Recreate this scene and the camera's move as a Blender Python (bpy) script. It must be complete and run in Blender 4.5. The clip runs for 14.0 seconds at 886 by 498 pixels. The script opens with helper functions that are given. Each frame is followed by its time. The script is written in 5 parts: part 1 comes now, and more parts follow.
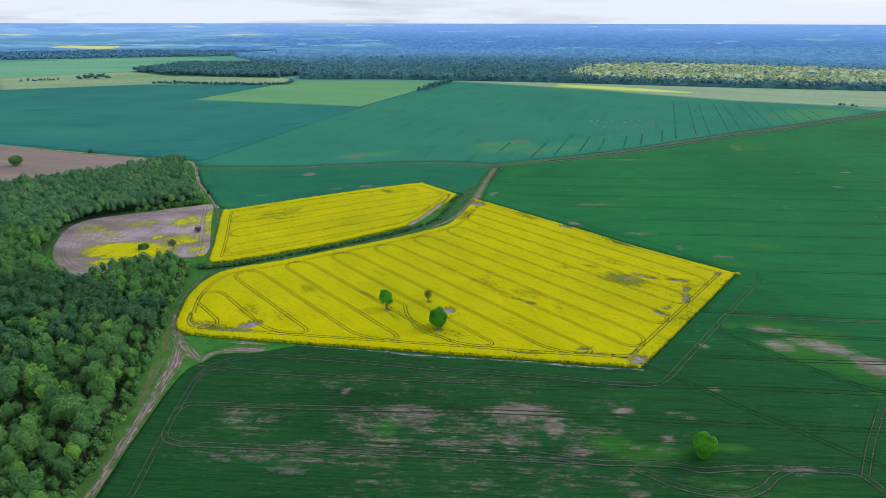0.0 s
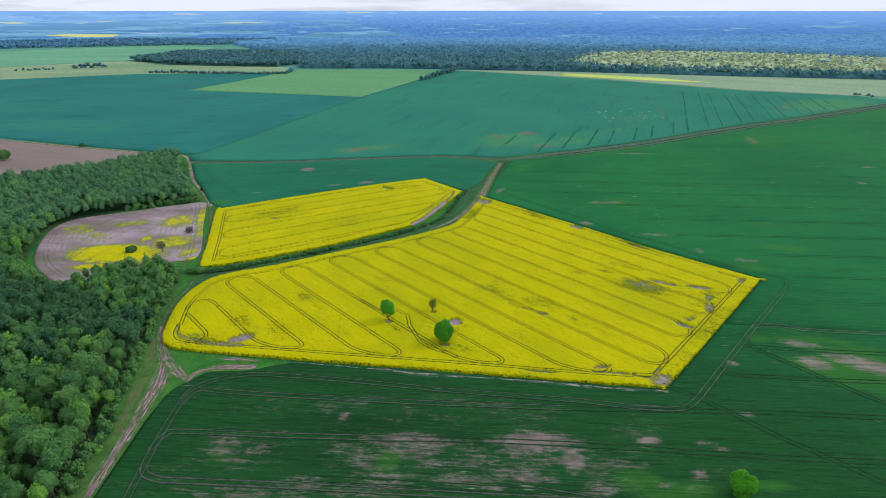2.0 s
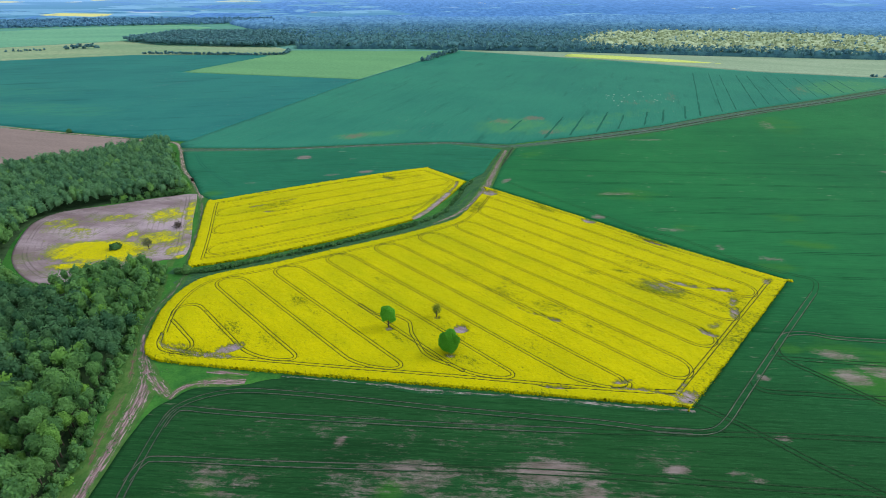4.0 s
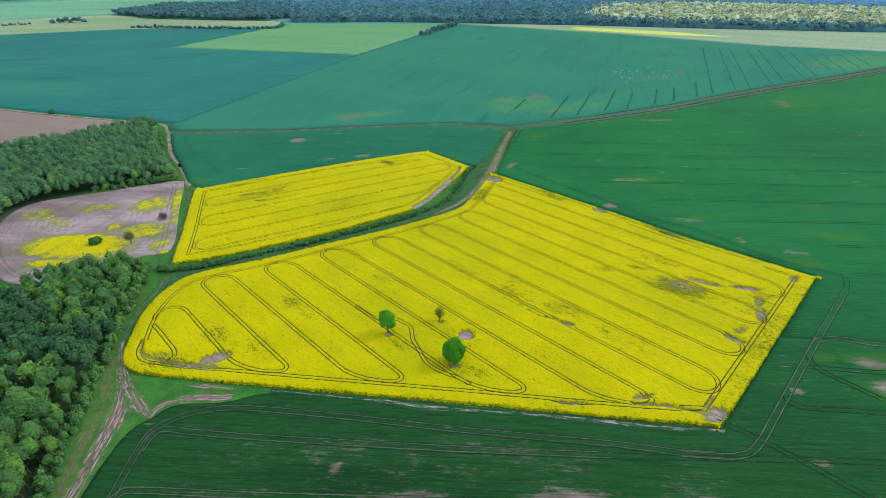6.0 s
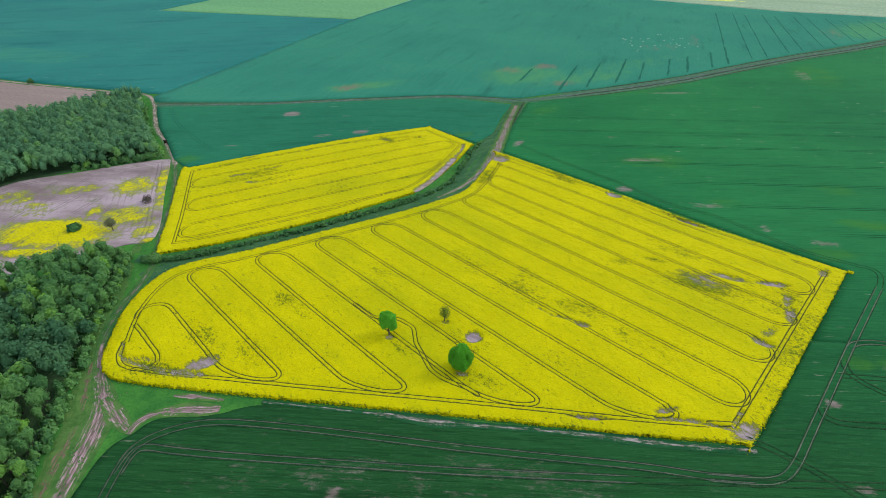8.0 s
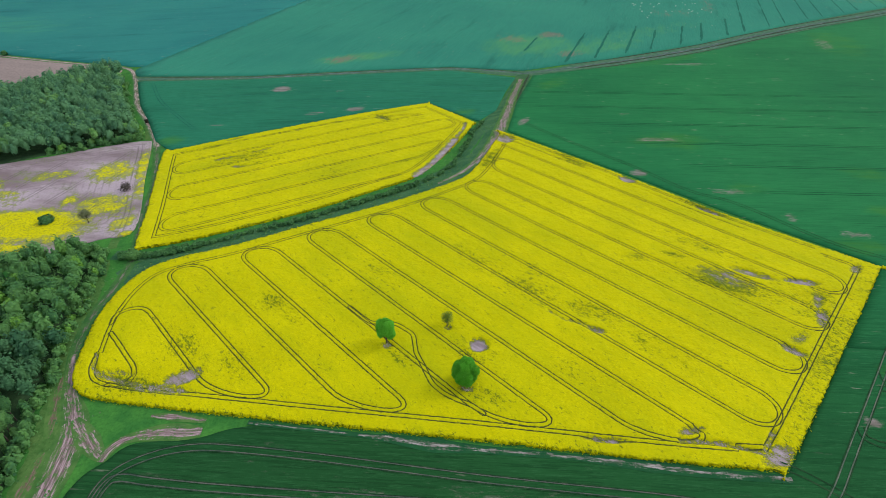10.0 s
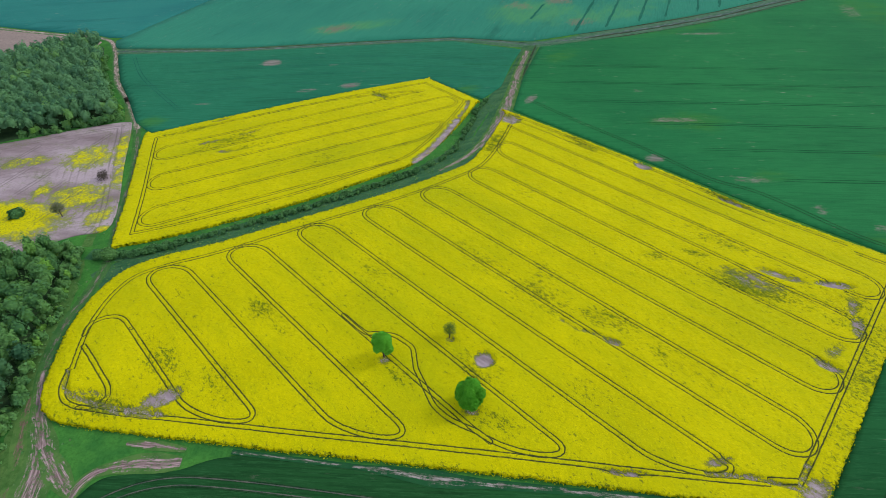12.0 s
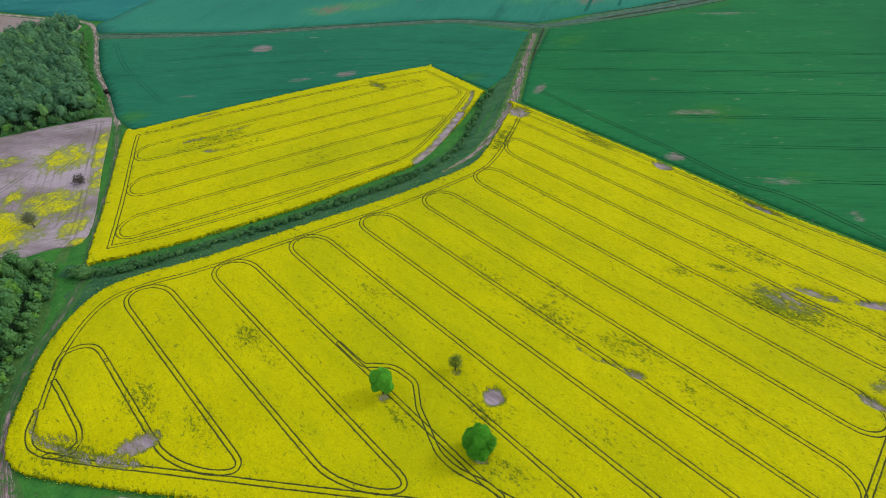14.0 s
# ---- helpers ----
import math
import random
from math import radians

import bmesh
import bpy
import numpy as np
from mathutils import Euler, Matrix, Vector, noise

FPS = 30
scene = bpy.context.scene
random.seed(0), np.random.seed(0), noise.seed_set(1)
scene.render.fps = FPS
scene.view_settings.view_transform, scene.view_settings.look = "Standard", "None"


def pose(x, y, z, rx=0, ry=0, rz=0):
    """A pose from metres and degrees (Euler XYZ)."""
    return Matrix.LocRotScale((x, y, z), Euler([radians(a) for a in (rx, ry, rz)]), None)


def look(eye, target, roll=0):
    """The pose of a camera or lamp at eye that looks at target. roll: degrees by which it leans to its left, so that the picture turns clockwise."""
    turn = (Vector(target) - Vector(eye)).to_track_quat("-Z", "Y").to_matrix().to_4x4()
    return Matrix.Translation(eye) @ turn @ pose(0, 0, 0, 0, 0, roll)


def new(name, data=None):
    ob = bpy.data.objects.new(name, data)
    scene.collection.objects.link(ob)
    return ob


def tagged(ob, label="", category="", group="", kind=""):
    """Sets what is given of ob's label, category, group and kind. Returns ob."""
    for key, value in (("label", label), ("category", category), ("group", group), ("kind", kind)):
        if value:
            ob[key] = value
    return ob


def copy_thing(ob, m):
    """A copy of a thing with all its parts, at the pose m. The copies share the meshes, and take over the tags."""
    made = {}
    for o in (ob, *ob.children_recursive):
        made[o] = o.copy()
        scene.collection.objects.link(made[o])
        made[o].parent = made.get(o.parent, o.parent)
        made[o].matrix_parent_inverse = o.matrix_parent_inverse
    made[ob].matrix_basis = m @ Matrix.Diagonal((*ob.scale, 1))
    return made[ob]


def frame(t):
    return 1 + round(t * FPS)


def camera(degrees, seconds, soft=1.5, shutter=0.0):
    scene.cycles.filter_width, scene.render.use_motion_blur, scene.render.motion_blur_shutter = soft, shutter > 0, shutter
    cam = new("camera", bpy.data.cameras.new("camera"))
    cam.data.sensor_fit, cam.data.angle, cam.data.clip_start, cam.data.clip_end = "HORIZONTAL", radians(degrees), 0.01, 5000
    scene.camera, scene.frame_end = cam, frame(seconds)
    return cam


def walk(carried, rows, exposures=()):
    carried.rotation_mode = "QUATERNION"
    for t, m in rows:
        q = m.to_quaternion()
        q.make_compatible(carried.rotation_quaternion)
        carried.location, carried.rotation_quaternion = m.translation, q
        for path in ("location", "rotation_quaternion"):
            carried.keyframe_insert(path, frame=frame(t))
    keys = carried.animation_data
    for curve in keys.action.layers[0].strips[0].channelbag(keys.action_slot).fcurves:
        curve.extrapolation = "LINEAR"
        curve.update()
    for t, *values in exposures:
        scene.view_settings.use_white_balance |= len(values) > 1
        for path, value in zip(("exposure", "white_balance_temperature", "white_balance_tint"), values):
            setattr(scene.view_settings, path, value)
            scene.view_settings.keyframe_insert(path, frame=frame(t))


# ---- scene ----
cam = camera(82.1, 14.0, soft=0.8)
PATH = [
    (0, (-1.967, -1.725, 125.747), (-1.938, 0.101, 124.932), 0.1),
    (0.5, (-2.28, 2.887, 125.701), (-2.255, 4.711, 124.879), 0.1),
    (1, (-2.615, 7.669, 125.67), (-2.592, 9.488, 124.839), 0.0),
    (1.5, (-2.988, 12.546, 125.645), (-2.966, 14.36, 124.803), 0.0),
    (2, (-3.347, 17.392, 125.583), (-3.326, 19.201, 124.73), 0.0),
    (2.5, (-3.76, 22.228, 125.53), (-3.74, 24.029, 124.662), 0.0),
    (3, (-4.134, 27.076, 125.481), (-4.115, 28.869, 124.596), -0.0),
    (5.5, (-5.553, 51.441, 124.938), (-5.538, 53.189, 123.967), -0.2),
    (6, (-6.026, 56.334, 124.848), (-6.008, 58.068, 123.851), -0.2),
    (6.5, (-6.638, 61.108, 124.774), (-6.62, 62.826, 123.75), -0.1),
    (7, (-7.274, 65.807, 124.738), (-7.254, 67.508, 123.686), -0.1),
    (7.5, (-7.883, 70.631, 124.741), (-7.861, 72.316, 123.663), 0.0),
    (8, (-8.349, 75.458, 124.758), (-8.326, 77.126, 123.655), 0.1),
    (8.2, (-8.472, 77.386, 124.74), (-8.449, 79.048, 123.628), 0.1),
    (10.5, (-9.011, 99.771, 123.714), (-8.986, 101.349, 122.486), -0.1),
    (11, (-9.033, 104.603, 123.607), (-9.008, 106.161, 122.354), -0.1),
    (11.5, (-9.065, 109.522, 123.486), (-9.042, 111.061, 122.209), -0.2),
    (12, (-9.113, 114.506, 123.369), (-9.092, 116.024, 122.067), -0.2),
    (12.5, (-9.164, 119.545, 123.277), (-9.146, 121.042, 121.951), -0.3),
    (13, (-9.31, 124.789, 123.208), (-9.292, 126.264, 121.857), -0.4),
    (13.5, (-9.491, 130.027, 123.172), (-9.476, 131.485, 121.803), -0.5),
    (14, (-9.665, 135.223, 123.166), (-9.651, 136.678, 121.794), -0.6),
]
walk(cam, [(t, look(eye, target, roll)) for t, eye, target, roll in PATH],
     [(0, -0.02), (3, 0.06), (5.5, 0.24), (8, 0.22), (10.5, 0.16), (14, 0.02)])

# ---- light: high thin overcast, soft sun low over the far right ----
SUN_AZ, SUN_EL = 72.0, 36.0
world = bpy.data.worlds.new("sky")
scene.world = world
world.use_nodes = True
wt = world.node_tree
wn, wl = wt.nodes, wt.links
wn.clear()


def wnode(kind, **props):
    n = wn.new(kind)
    for key, value in props.items():
        n.inputs[key].default_value = value
    return n


sky = wn.new("ShaderNodeTexSky")
sky.sky_type, sky.sun_disc = "NISHITA", False
sky.sun_elevation, sky.sun_rotation = radians(SUN_EL), radians(SUN_AZ)
sky.air_density, sky.dust_density, sky.ozone_density = 1.0, 2.0, 1.5
wcoord = wn.new("ShaderNodeTexCoord")
wmap = wnode("ShaderNodeMapping", Scale=(1.0, 1.0, 9.0))
cloud = wnode("ShaderNodeTexNoise", Scale=3.2, Detail=6.0, Roughness=0.55)
cloud_ramp = wn.new("ShaderNodeValToRGB")
cloud_ramp.color_ramp.elements[0].position, cloud_ramp.color_ramp.elements[1].position = 0.26, 0.52
cloud_ramp.color_ramp.elements[0].color = (0.3, 0.3, 0.3, 1)
cloud_mix = wn.new("ShaderNodeMix")
cloud_mix.data_type = "RGBA"
cloud_mix.inputs["B"].default_value = (11.7, 12.5, 14.3, 1)
wbg = wnode("ShaderNodeBackground", Strength=0.071)
wout = wn.new("ShaderNodeOutputWorld")
wl.new(wcoord.outputs["Generated"], wmap.inputs["Vector"])
wl.new(wmap.outputs["Vector"], cloud.inputs["Vector"])
wl.new(cloud.outputs["Fac"], cloud_ramp.inputs["Fac"])
wl.new(cloud_ramp.outputs["Color"], cloud_mix.inputs["Factor"])
sky_tint = wn.new("ShaderNodeMix")
sky_tint.data_type, sky_tint.blend_type = "RGBA", "MULTIPLY"
sky_tint.inputs["Factor"].default_value = 1.0
sky_tint.inputs["B"].default_value = (2.1, 2.55, 3.3, 1)
wl.new(sky.outputs["Color"], sky_tint.inputs["A"])
wl.new(sky_tint.outputs["Result"], cloud_mix.inputs["A"])
wl.new(cloud_mix.outputs["Result"], wbg.inputs["Color"])
wl.new(wbg.outputs["Background"], wout.inputs["Surface"])

sun = new("sun", bpy.data.lights.new("sun", "SUN"))
sun.data.energy, sun.data.angle, sun.data.color = 1.3, radians(14), (1.0, 0.95, 0.86)
sx, sy = math.sin(radians(SUN_AZ)), math.cos(radians(SUN_AZ))
sun.matrix_world = look((600 * sx, 600 * sy, 600 * math.tan(radians(SUN_EL))), (0, 0, 0))

# ---- small helpers ----
RNG = np.random.default_rng(7)


class Nodes:
    """A short way to write a node material."""

    def __init__(self, name, rough=0.8, spec=0.2):
        self.mat = bpy.data.materials.new(name)
        self.mat.use_nodes = True
        self.n, self.l = self.mat.node_tree.nodes, self.mat.node_tree.links
        self.bsdf = self.n["Principled BSDF"]
        self.bsdf.inputs["Roughness"].default_value = rough
        self.bsdf.inputs["Specular IOR Level"].default_value = spec * 0.25
        self.coord = self.n.new("ShaderNodeTexCoord").outputs["Object"]

    def put(self, socket, value):
        if isinstance(value, bpy.types.NodeSocket):
            self.l.new(value, socket)
        elif isinstance(value, (tuple, list)) and len(value) == 3 and socket.type == "RGBA":
            socket.default_value = (*value, 1)
        else:
            socket.default_value = value

    def noise(self, scale, detail=4.0, rough=0.55, stretch=(1, 1, 1), turn=0.0, distortion=0.0):
        m = self.n.new("ShaderNodeMapping")
        m.vector_type = "TEXTURE"
        m.inputs["Rotation"].default_value = (0, 0, radians(turn))
        m.inputs["Scale"].default_value = stretch
        self.l.new(self.coord, m.inputs["Vector"])
        t = self.n.new("ShaderNodeTexNoise")
        self.l.new(m.outputs["Vector"], t.inputs["Vector"])
        for key, value in (("Scale", scale), ("Detail", detail), ("Roughness", rough), ("Distortion", distortion)):
            t.inputs[key].default_value = value
        return t.outputs["Fac"]

    def attr(self, name):
        a = self.n.new("ShaderNodeAttribute")
        a.attribute_name = name
        return a.outputs["Fac"]

    def math(self, op, a, b=0.0, c=0.0):
        m = self.n.new("ShaderNodeMath")
        m.operation = op
        for socket, value in zip(m.inputs, (a, b, c)):
            self.put(socket, value)
        return m.outputs[0]

    def step(self, value, lo, hi, out_lo=0.0, out_hi=1.0):
        m = self.n.new("ShaderNodeMapRange")
        m.interpolation_type = "SMOOTHSTEP"
        for key, v in (("Value", value), ("From Min", lo), ("From Max", hi), ("To Min", out_lo), ("To Max", out_hi)):
            self.put(m.inputs[key], v)
        return m.outputs["Result"]

    def mix(self, fac, a, b, blend="MIX"):
        m = self.n.new("ShaderNodeMix")
        m.data_type, m.blend_type = "RGBA", blend
        self.put(m.inputs["Factor"], fac)
        self.put(m.inputs["A"], a)
        self.put(m.inputs["B"], b)
        return m.outputs["Result"]

    def done(self, colour, bump=None, strength=0.4, distance=0.2):
        self.put(self.bsdf.inputs["Base Color"], colour)
        if bump is not None:
            b = self.n.new("ShaderNodeBump")
            b.inputs["Strength"].default_value, b.inputs["Distance"].default_value = strength, distance
            self.l.new(bump, b.inputs["Height"])
            self.l.new(b.outputs["Normal"], self.bsdf.inputs["Normal"])
        return self.mat


def mesh_from(name, verts, faces, material=None, attrs=(), smooth=False):
    """A mesh from arrays; faces: an n x 3 or n x 4 array, or a list of such arrays."""
    me = bpy.data.meshes.new(name)
    blocks = faces if isinstance(faces, list) else [faces]
    blocks = [np.asarray(b, dtype=np.int32) for b in blocks if len(b)]
    verts = np.asarray(verts, dtype=np.float32)
    loops = np.concatenate([b.ravel() for b in blocks])
    sizes = np.concatenate([np.full(len(b), b.shape[1], dtype=np.int32) for b in blocks])
    me.vertices.add(len(verts))
    me.vertices.foreach_set("co", verts.ravel())
    me.loops.add(len(loops))
    me.loops.foreach_set("vertex_index", loops)
    me.polygons.add(len(sizes))
    me.polygons.foreach_set("loop_start", np.concatenate([[0], np.cumsum(sizes)[:-1]]).astype(np.int32))
    if smooth:
        me.polygons.foreach_set("use_smooth", np.ones(len(sizes), dtype=bool))
    for key, values in attrs:
        a = me.attributes.new(key, "FLOAT", "POINT")
        a.data.foreach_set("value", np.asarray(values, dtype=np.float32))
    me.update(calc_edges=True)
    if material:
        me.materials.append(material)
    return me


def rise(x, y):
    """The height of the land: level, then bent up far away to fill the camera's view to the horizon."""
    d = np.hypot(x, y)
    k = np.clip((d - 2500) / 2400, 0, 1)
    slope = 0.0504 + (0.0026 - 0.0504) * k ** 0.8
    return np.where(d > 2500, 126 - slope * d, 0.0)


def curve(points, n=6, closed=False):
    """A smooth line through the points (Catmull-Rom)."""
    p = np.array(points, float)
    m = len(p)
    out = []
    for i in range(m if closed else m - 1):
        a, b, c, d = (p[(i + k) % m] if closed else p[min(max(i + k, 0), m - 1)] for k in (-1, 0, 1, 2))
        for s in np.arange(n) / n:
            out.append(0.5 * (2 * b + (c - a) * s + (2 * a - 5 * b + 4 * c - d) * s ** 2 + (3 * b - a - 3 * c + d) * s ** 3))
    if not closed:
        out.append(p[-1])
    return np.array(out)


def inside(poly, x, y):
    r = np.zeros(x.shape, bool)
    px, py = poly[:, 0], poly[:, 1]
    for i in range(len(poly)):
        x0, y0, x1, y1 = px[i - 1], py[i - 1], px[i], py[i]
        if y0 != y1:
            r ^= ((y0 > y) != (y1 > y)) & (x < (x1 - x0) * (y - y0) / (y1 - y0) + x0)
    return r


def nearest(line, x, y, closed=False):
    """Distance from points to a broken line, and the nearest points on it."""
    best, bx, by = np.full(x.shape, 1e9), np.zeros(x.shape), np.zeros(x.shape)
    for i in range(0 if closed else 1, len(line)):
        (x0, y0), (x1, y1) = line[i - 1], line[i]
        dx, dy = x1 - x0, y1 - y0
        s = np.clip(((x - x0) * dx + (y - y0) * dy) / max(dx * dx + dy * dy, 1e-9), 0, 1)
        qx, qy = x0 + s * dx, y0 + s * dy
        d = np.hypot(x - qx, y - qy)
        k = d < best
        best, bx, by = np.where(k, d, best), np.where(k, qx, bx), np.where(k, qy, by)
    return best, bx, by


def near_lines(lines, x, y, reach):
    """Distance to the nearest of several lines, looked for only within reach."""
    best = np.full(x.shape, reach)
    for line in lines:
        for i in range(1, len(line)):
            (x0, y0), (x1, y1) = line[i - 1], line[i]
            k = np.nonzero((x > min(x0, x1) - reach) & (x < max(x0, x1) + reach) & (y > min(y0, y1) - reach) & (y < max(y0, y1) + reach))[0]
            if len(k):
                d, _, _ = nearest(line[i - 1:i + 1], x[k], y[k])
                best[k] = np.minimum(best[k], d)
    return best


def blobs(spots, x, y):
    """1 in the middle of each spot (x, y, long radius, short radius, turn, strength), fading to 0 past its rim."""
    out = np.zeros(x.shape)
    for cx, cy, a, b, turn, s in spots:
        c, w = math.cos(radians(turn)), math.sin(radians(turn))
        u, v = ((x - cx) * c + (y - cy) * w) / a, (-(x - cx) * w + (y - cy) * c) / b
        out = np.maximum(out, s * np.clip(1.5 - np.hypot(u, v), 0, 1))
    return out


class Field:
    """A sheet of crop over an outline: a grid snapped to the outline, with a rim down to the soil."""

    def __init__(self, outline, cell, ragged=0.0):
        self.poly = poly = np.asarray(outline, float)
        lo, hi = poly.min(0) - cell, poly.max(0) + cell
        nx, ny = int((hi[0] - lo[0]) / cell) + 2, int((hi[1] - lo[1]) / cell) + 2
        gx, gy = np.meshgrid(lo[0] + cell * np.arange(nx), lo[1] + cell * np.arange(ny), indexing="ij")
        keep = inside(poly, gx[:-1, :-1] + cell / 2, gy[:-1, :-1] + cell / 2)
        idx = np.arange(nx * ny).reshape(nx, ny)
        quads = np.stack([idx[:-1, :-1][keep], idx[1:, :-1][keep], idx[1:, 1:][keep], idx[:-1, 1:][keep]], 1)
        count = np.bincount(quads.ravel(), minlength=nx * ny)
        used = np.nonzero(count)[0]
        remap = np.full(nx * ny, -1)
        remap[used] = np.arange(len(used))
        self.quads = remap[quads]
        self.x, self.y = gx.ravel()[used].copy(), gy.ravel()[used].copy()
        rim = count[used] < 4
        self.rim = np.nonzero(rim)[0]
        _, self.x[rim], self.y[rim] = nearest(poly, self.x[rim], self.y[rim], True)
        self.x[rim] += RNG.normal(0, ragged, int(rim.sum()))
        self.y[rim] += RNG.normal(0, ragged, int(rim.sum()))
        e = np.concatenate([self.quads[:, [0, 1]], self.quads[:, [1, 2]], self.quads[:, [2, 3]], self.quads[:, [3, 0]]])
        key = np.sort(e, 1)
        key = key[:, 0] * len(used) + key[:, 1]
        _, inv, cnt = np.unique(key, return_inverse=True, return_counts=True)
        self.edges = e[cnt[inv] == 1]

    def border(self):
        d, _, _ = nearest(self.poly, self.x, self.y, True)
        return d

    def build(self, name, z, material, attrs=(), skirt=0.0):
        n = len(self.x)
        low = np.full(n, -1)
        low[self.rim] = n + np.arange(len(self.rim))
        land = rise(self.x, self.y)
        v = np.concatenate([np.stack([self.x, self.y, z + land], 1), np.stack([self.x[self.rim], self.y[self.rim], np.full(len(self.rim), -0.02) + land[self.rim]], 1)])
        a, b = self.edges[:, 0], self.edges[:, 1]
        side = np.stack([b, a, low[a], low[b]], 1)
        more = [(k, np.concatenate([val, val[self.rim]])) for k, val in attrs]
        return new(name, mesh_from(name, v, [self.quads, side], material, more, smooth=False))


def part(name, data, parent, label=""):
    ob = new(name, data)
    ob.parent = parent
    if label:
        ob["label"] = label
    return ob


def ribbon(points, width, z, n=6, wobble=0.15, ends=0.4):
    """Arrays of a worn strip along a smooth line."""
    line = curve(points, n)
    t = np.gradient(line, axis=0)
    t /= np.maximum(np.hypot(t[:, 0], t[:, 1])[:, None], 1e-6)
    nrm = np.stack([-t[:, 1], t[:, 0]], 1)
    w = width / 2 * (1 + wobble * RNG.uniform(-1, 1, (len(line), 2)))
    w[0] *= ends
    w[-1] *= ends
    mid = line + nrm * (0.1 * width * RNG.uniform(-1, 1, (len(line), 1)))
    l, r = line + nrm * w[:, :1], line - nrm * w[:, 1:]
    v = np.concatenate([l, mid, r])
    v = np.concatenate([v, (np.full(len(v), z) + rise(v[:, 0], v[:, 1]))[:, None]], 1)
    v[:len(line), 2] -= 0.02
    v[2 * len(line):, 2] -= 0.02
    k, m = np.arange(len(line) - 1), len(line)
    q = np.concatenate([np.stack([k, m + k, m + k + 1, k + 1], 1), np.stack([m + k, 2 * m + k, 2 * m + k + 1, m + k + 1], 1)])
    return v, q[:, ::-1]


def joined(pieces):
    vs, qs, base = [], [], 0
    for v, q in pieces:
        vs.append(v)
        qs.append(q + base)
        base += len(v)
    return np.concatenate(vs), np.concatenate(qs)


def shifted(points, off, n=6):
    line = curve(points, n)
    t = np.gradient(line, axis=0)
    t /= np.maximum(np.hypot(t[:, 0], t[:, 1])[:, None], 1e-6)
    return line + off * np.stack([-t[:, 1], t[:, 0]], 1)


def wheel_pair(points, gauge, width, z):
    """Two ruts side by side."""
    return joined([ribbon(shifted(points, s * gauge / 2), width, z, 1) for s in (-1, 1)])


# ---- materials ----
def soil_colour(m, dark=(0.20, 0.155, 0.165), pale=(0.40, 0.325, 0.355), turn=0.0):
    a = m.noise(0.35, 5, 0.6, (3, 1, 1), turn)
    return m.mix(m.step(a, 0.3, 0.7), dark, pale)


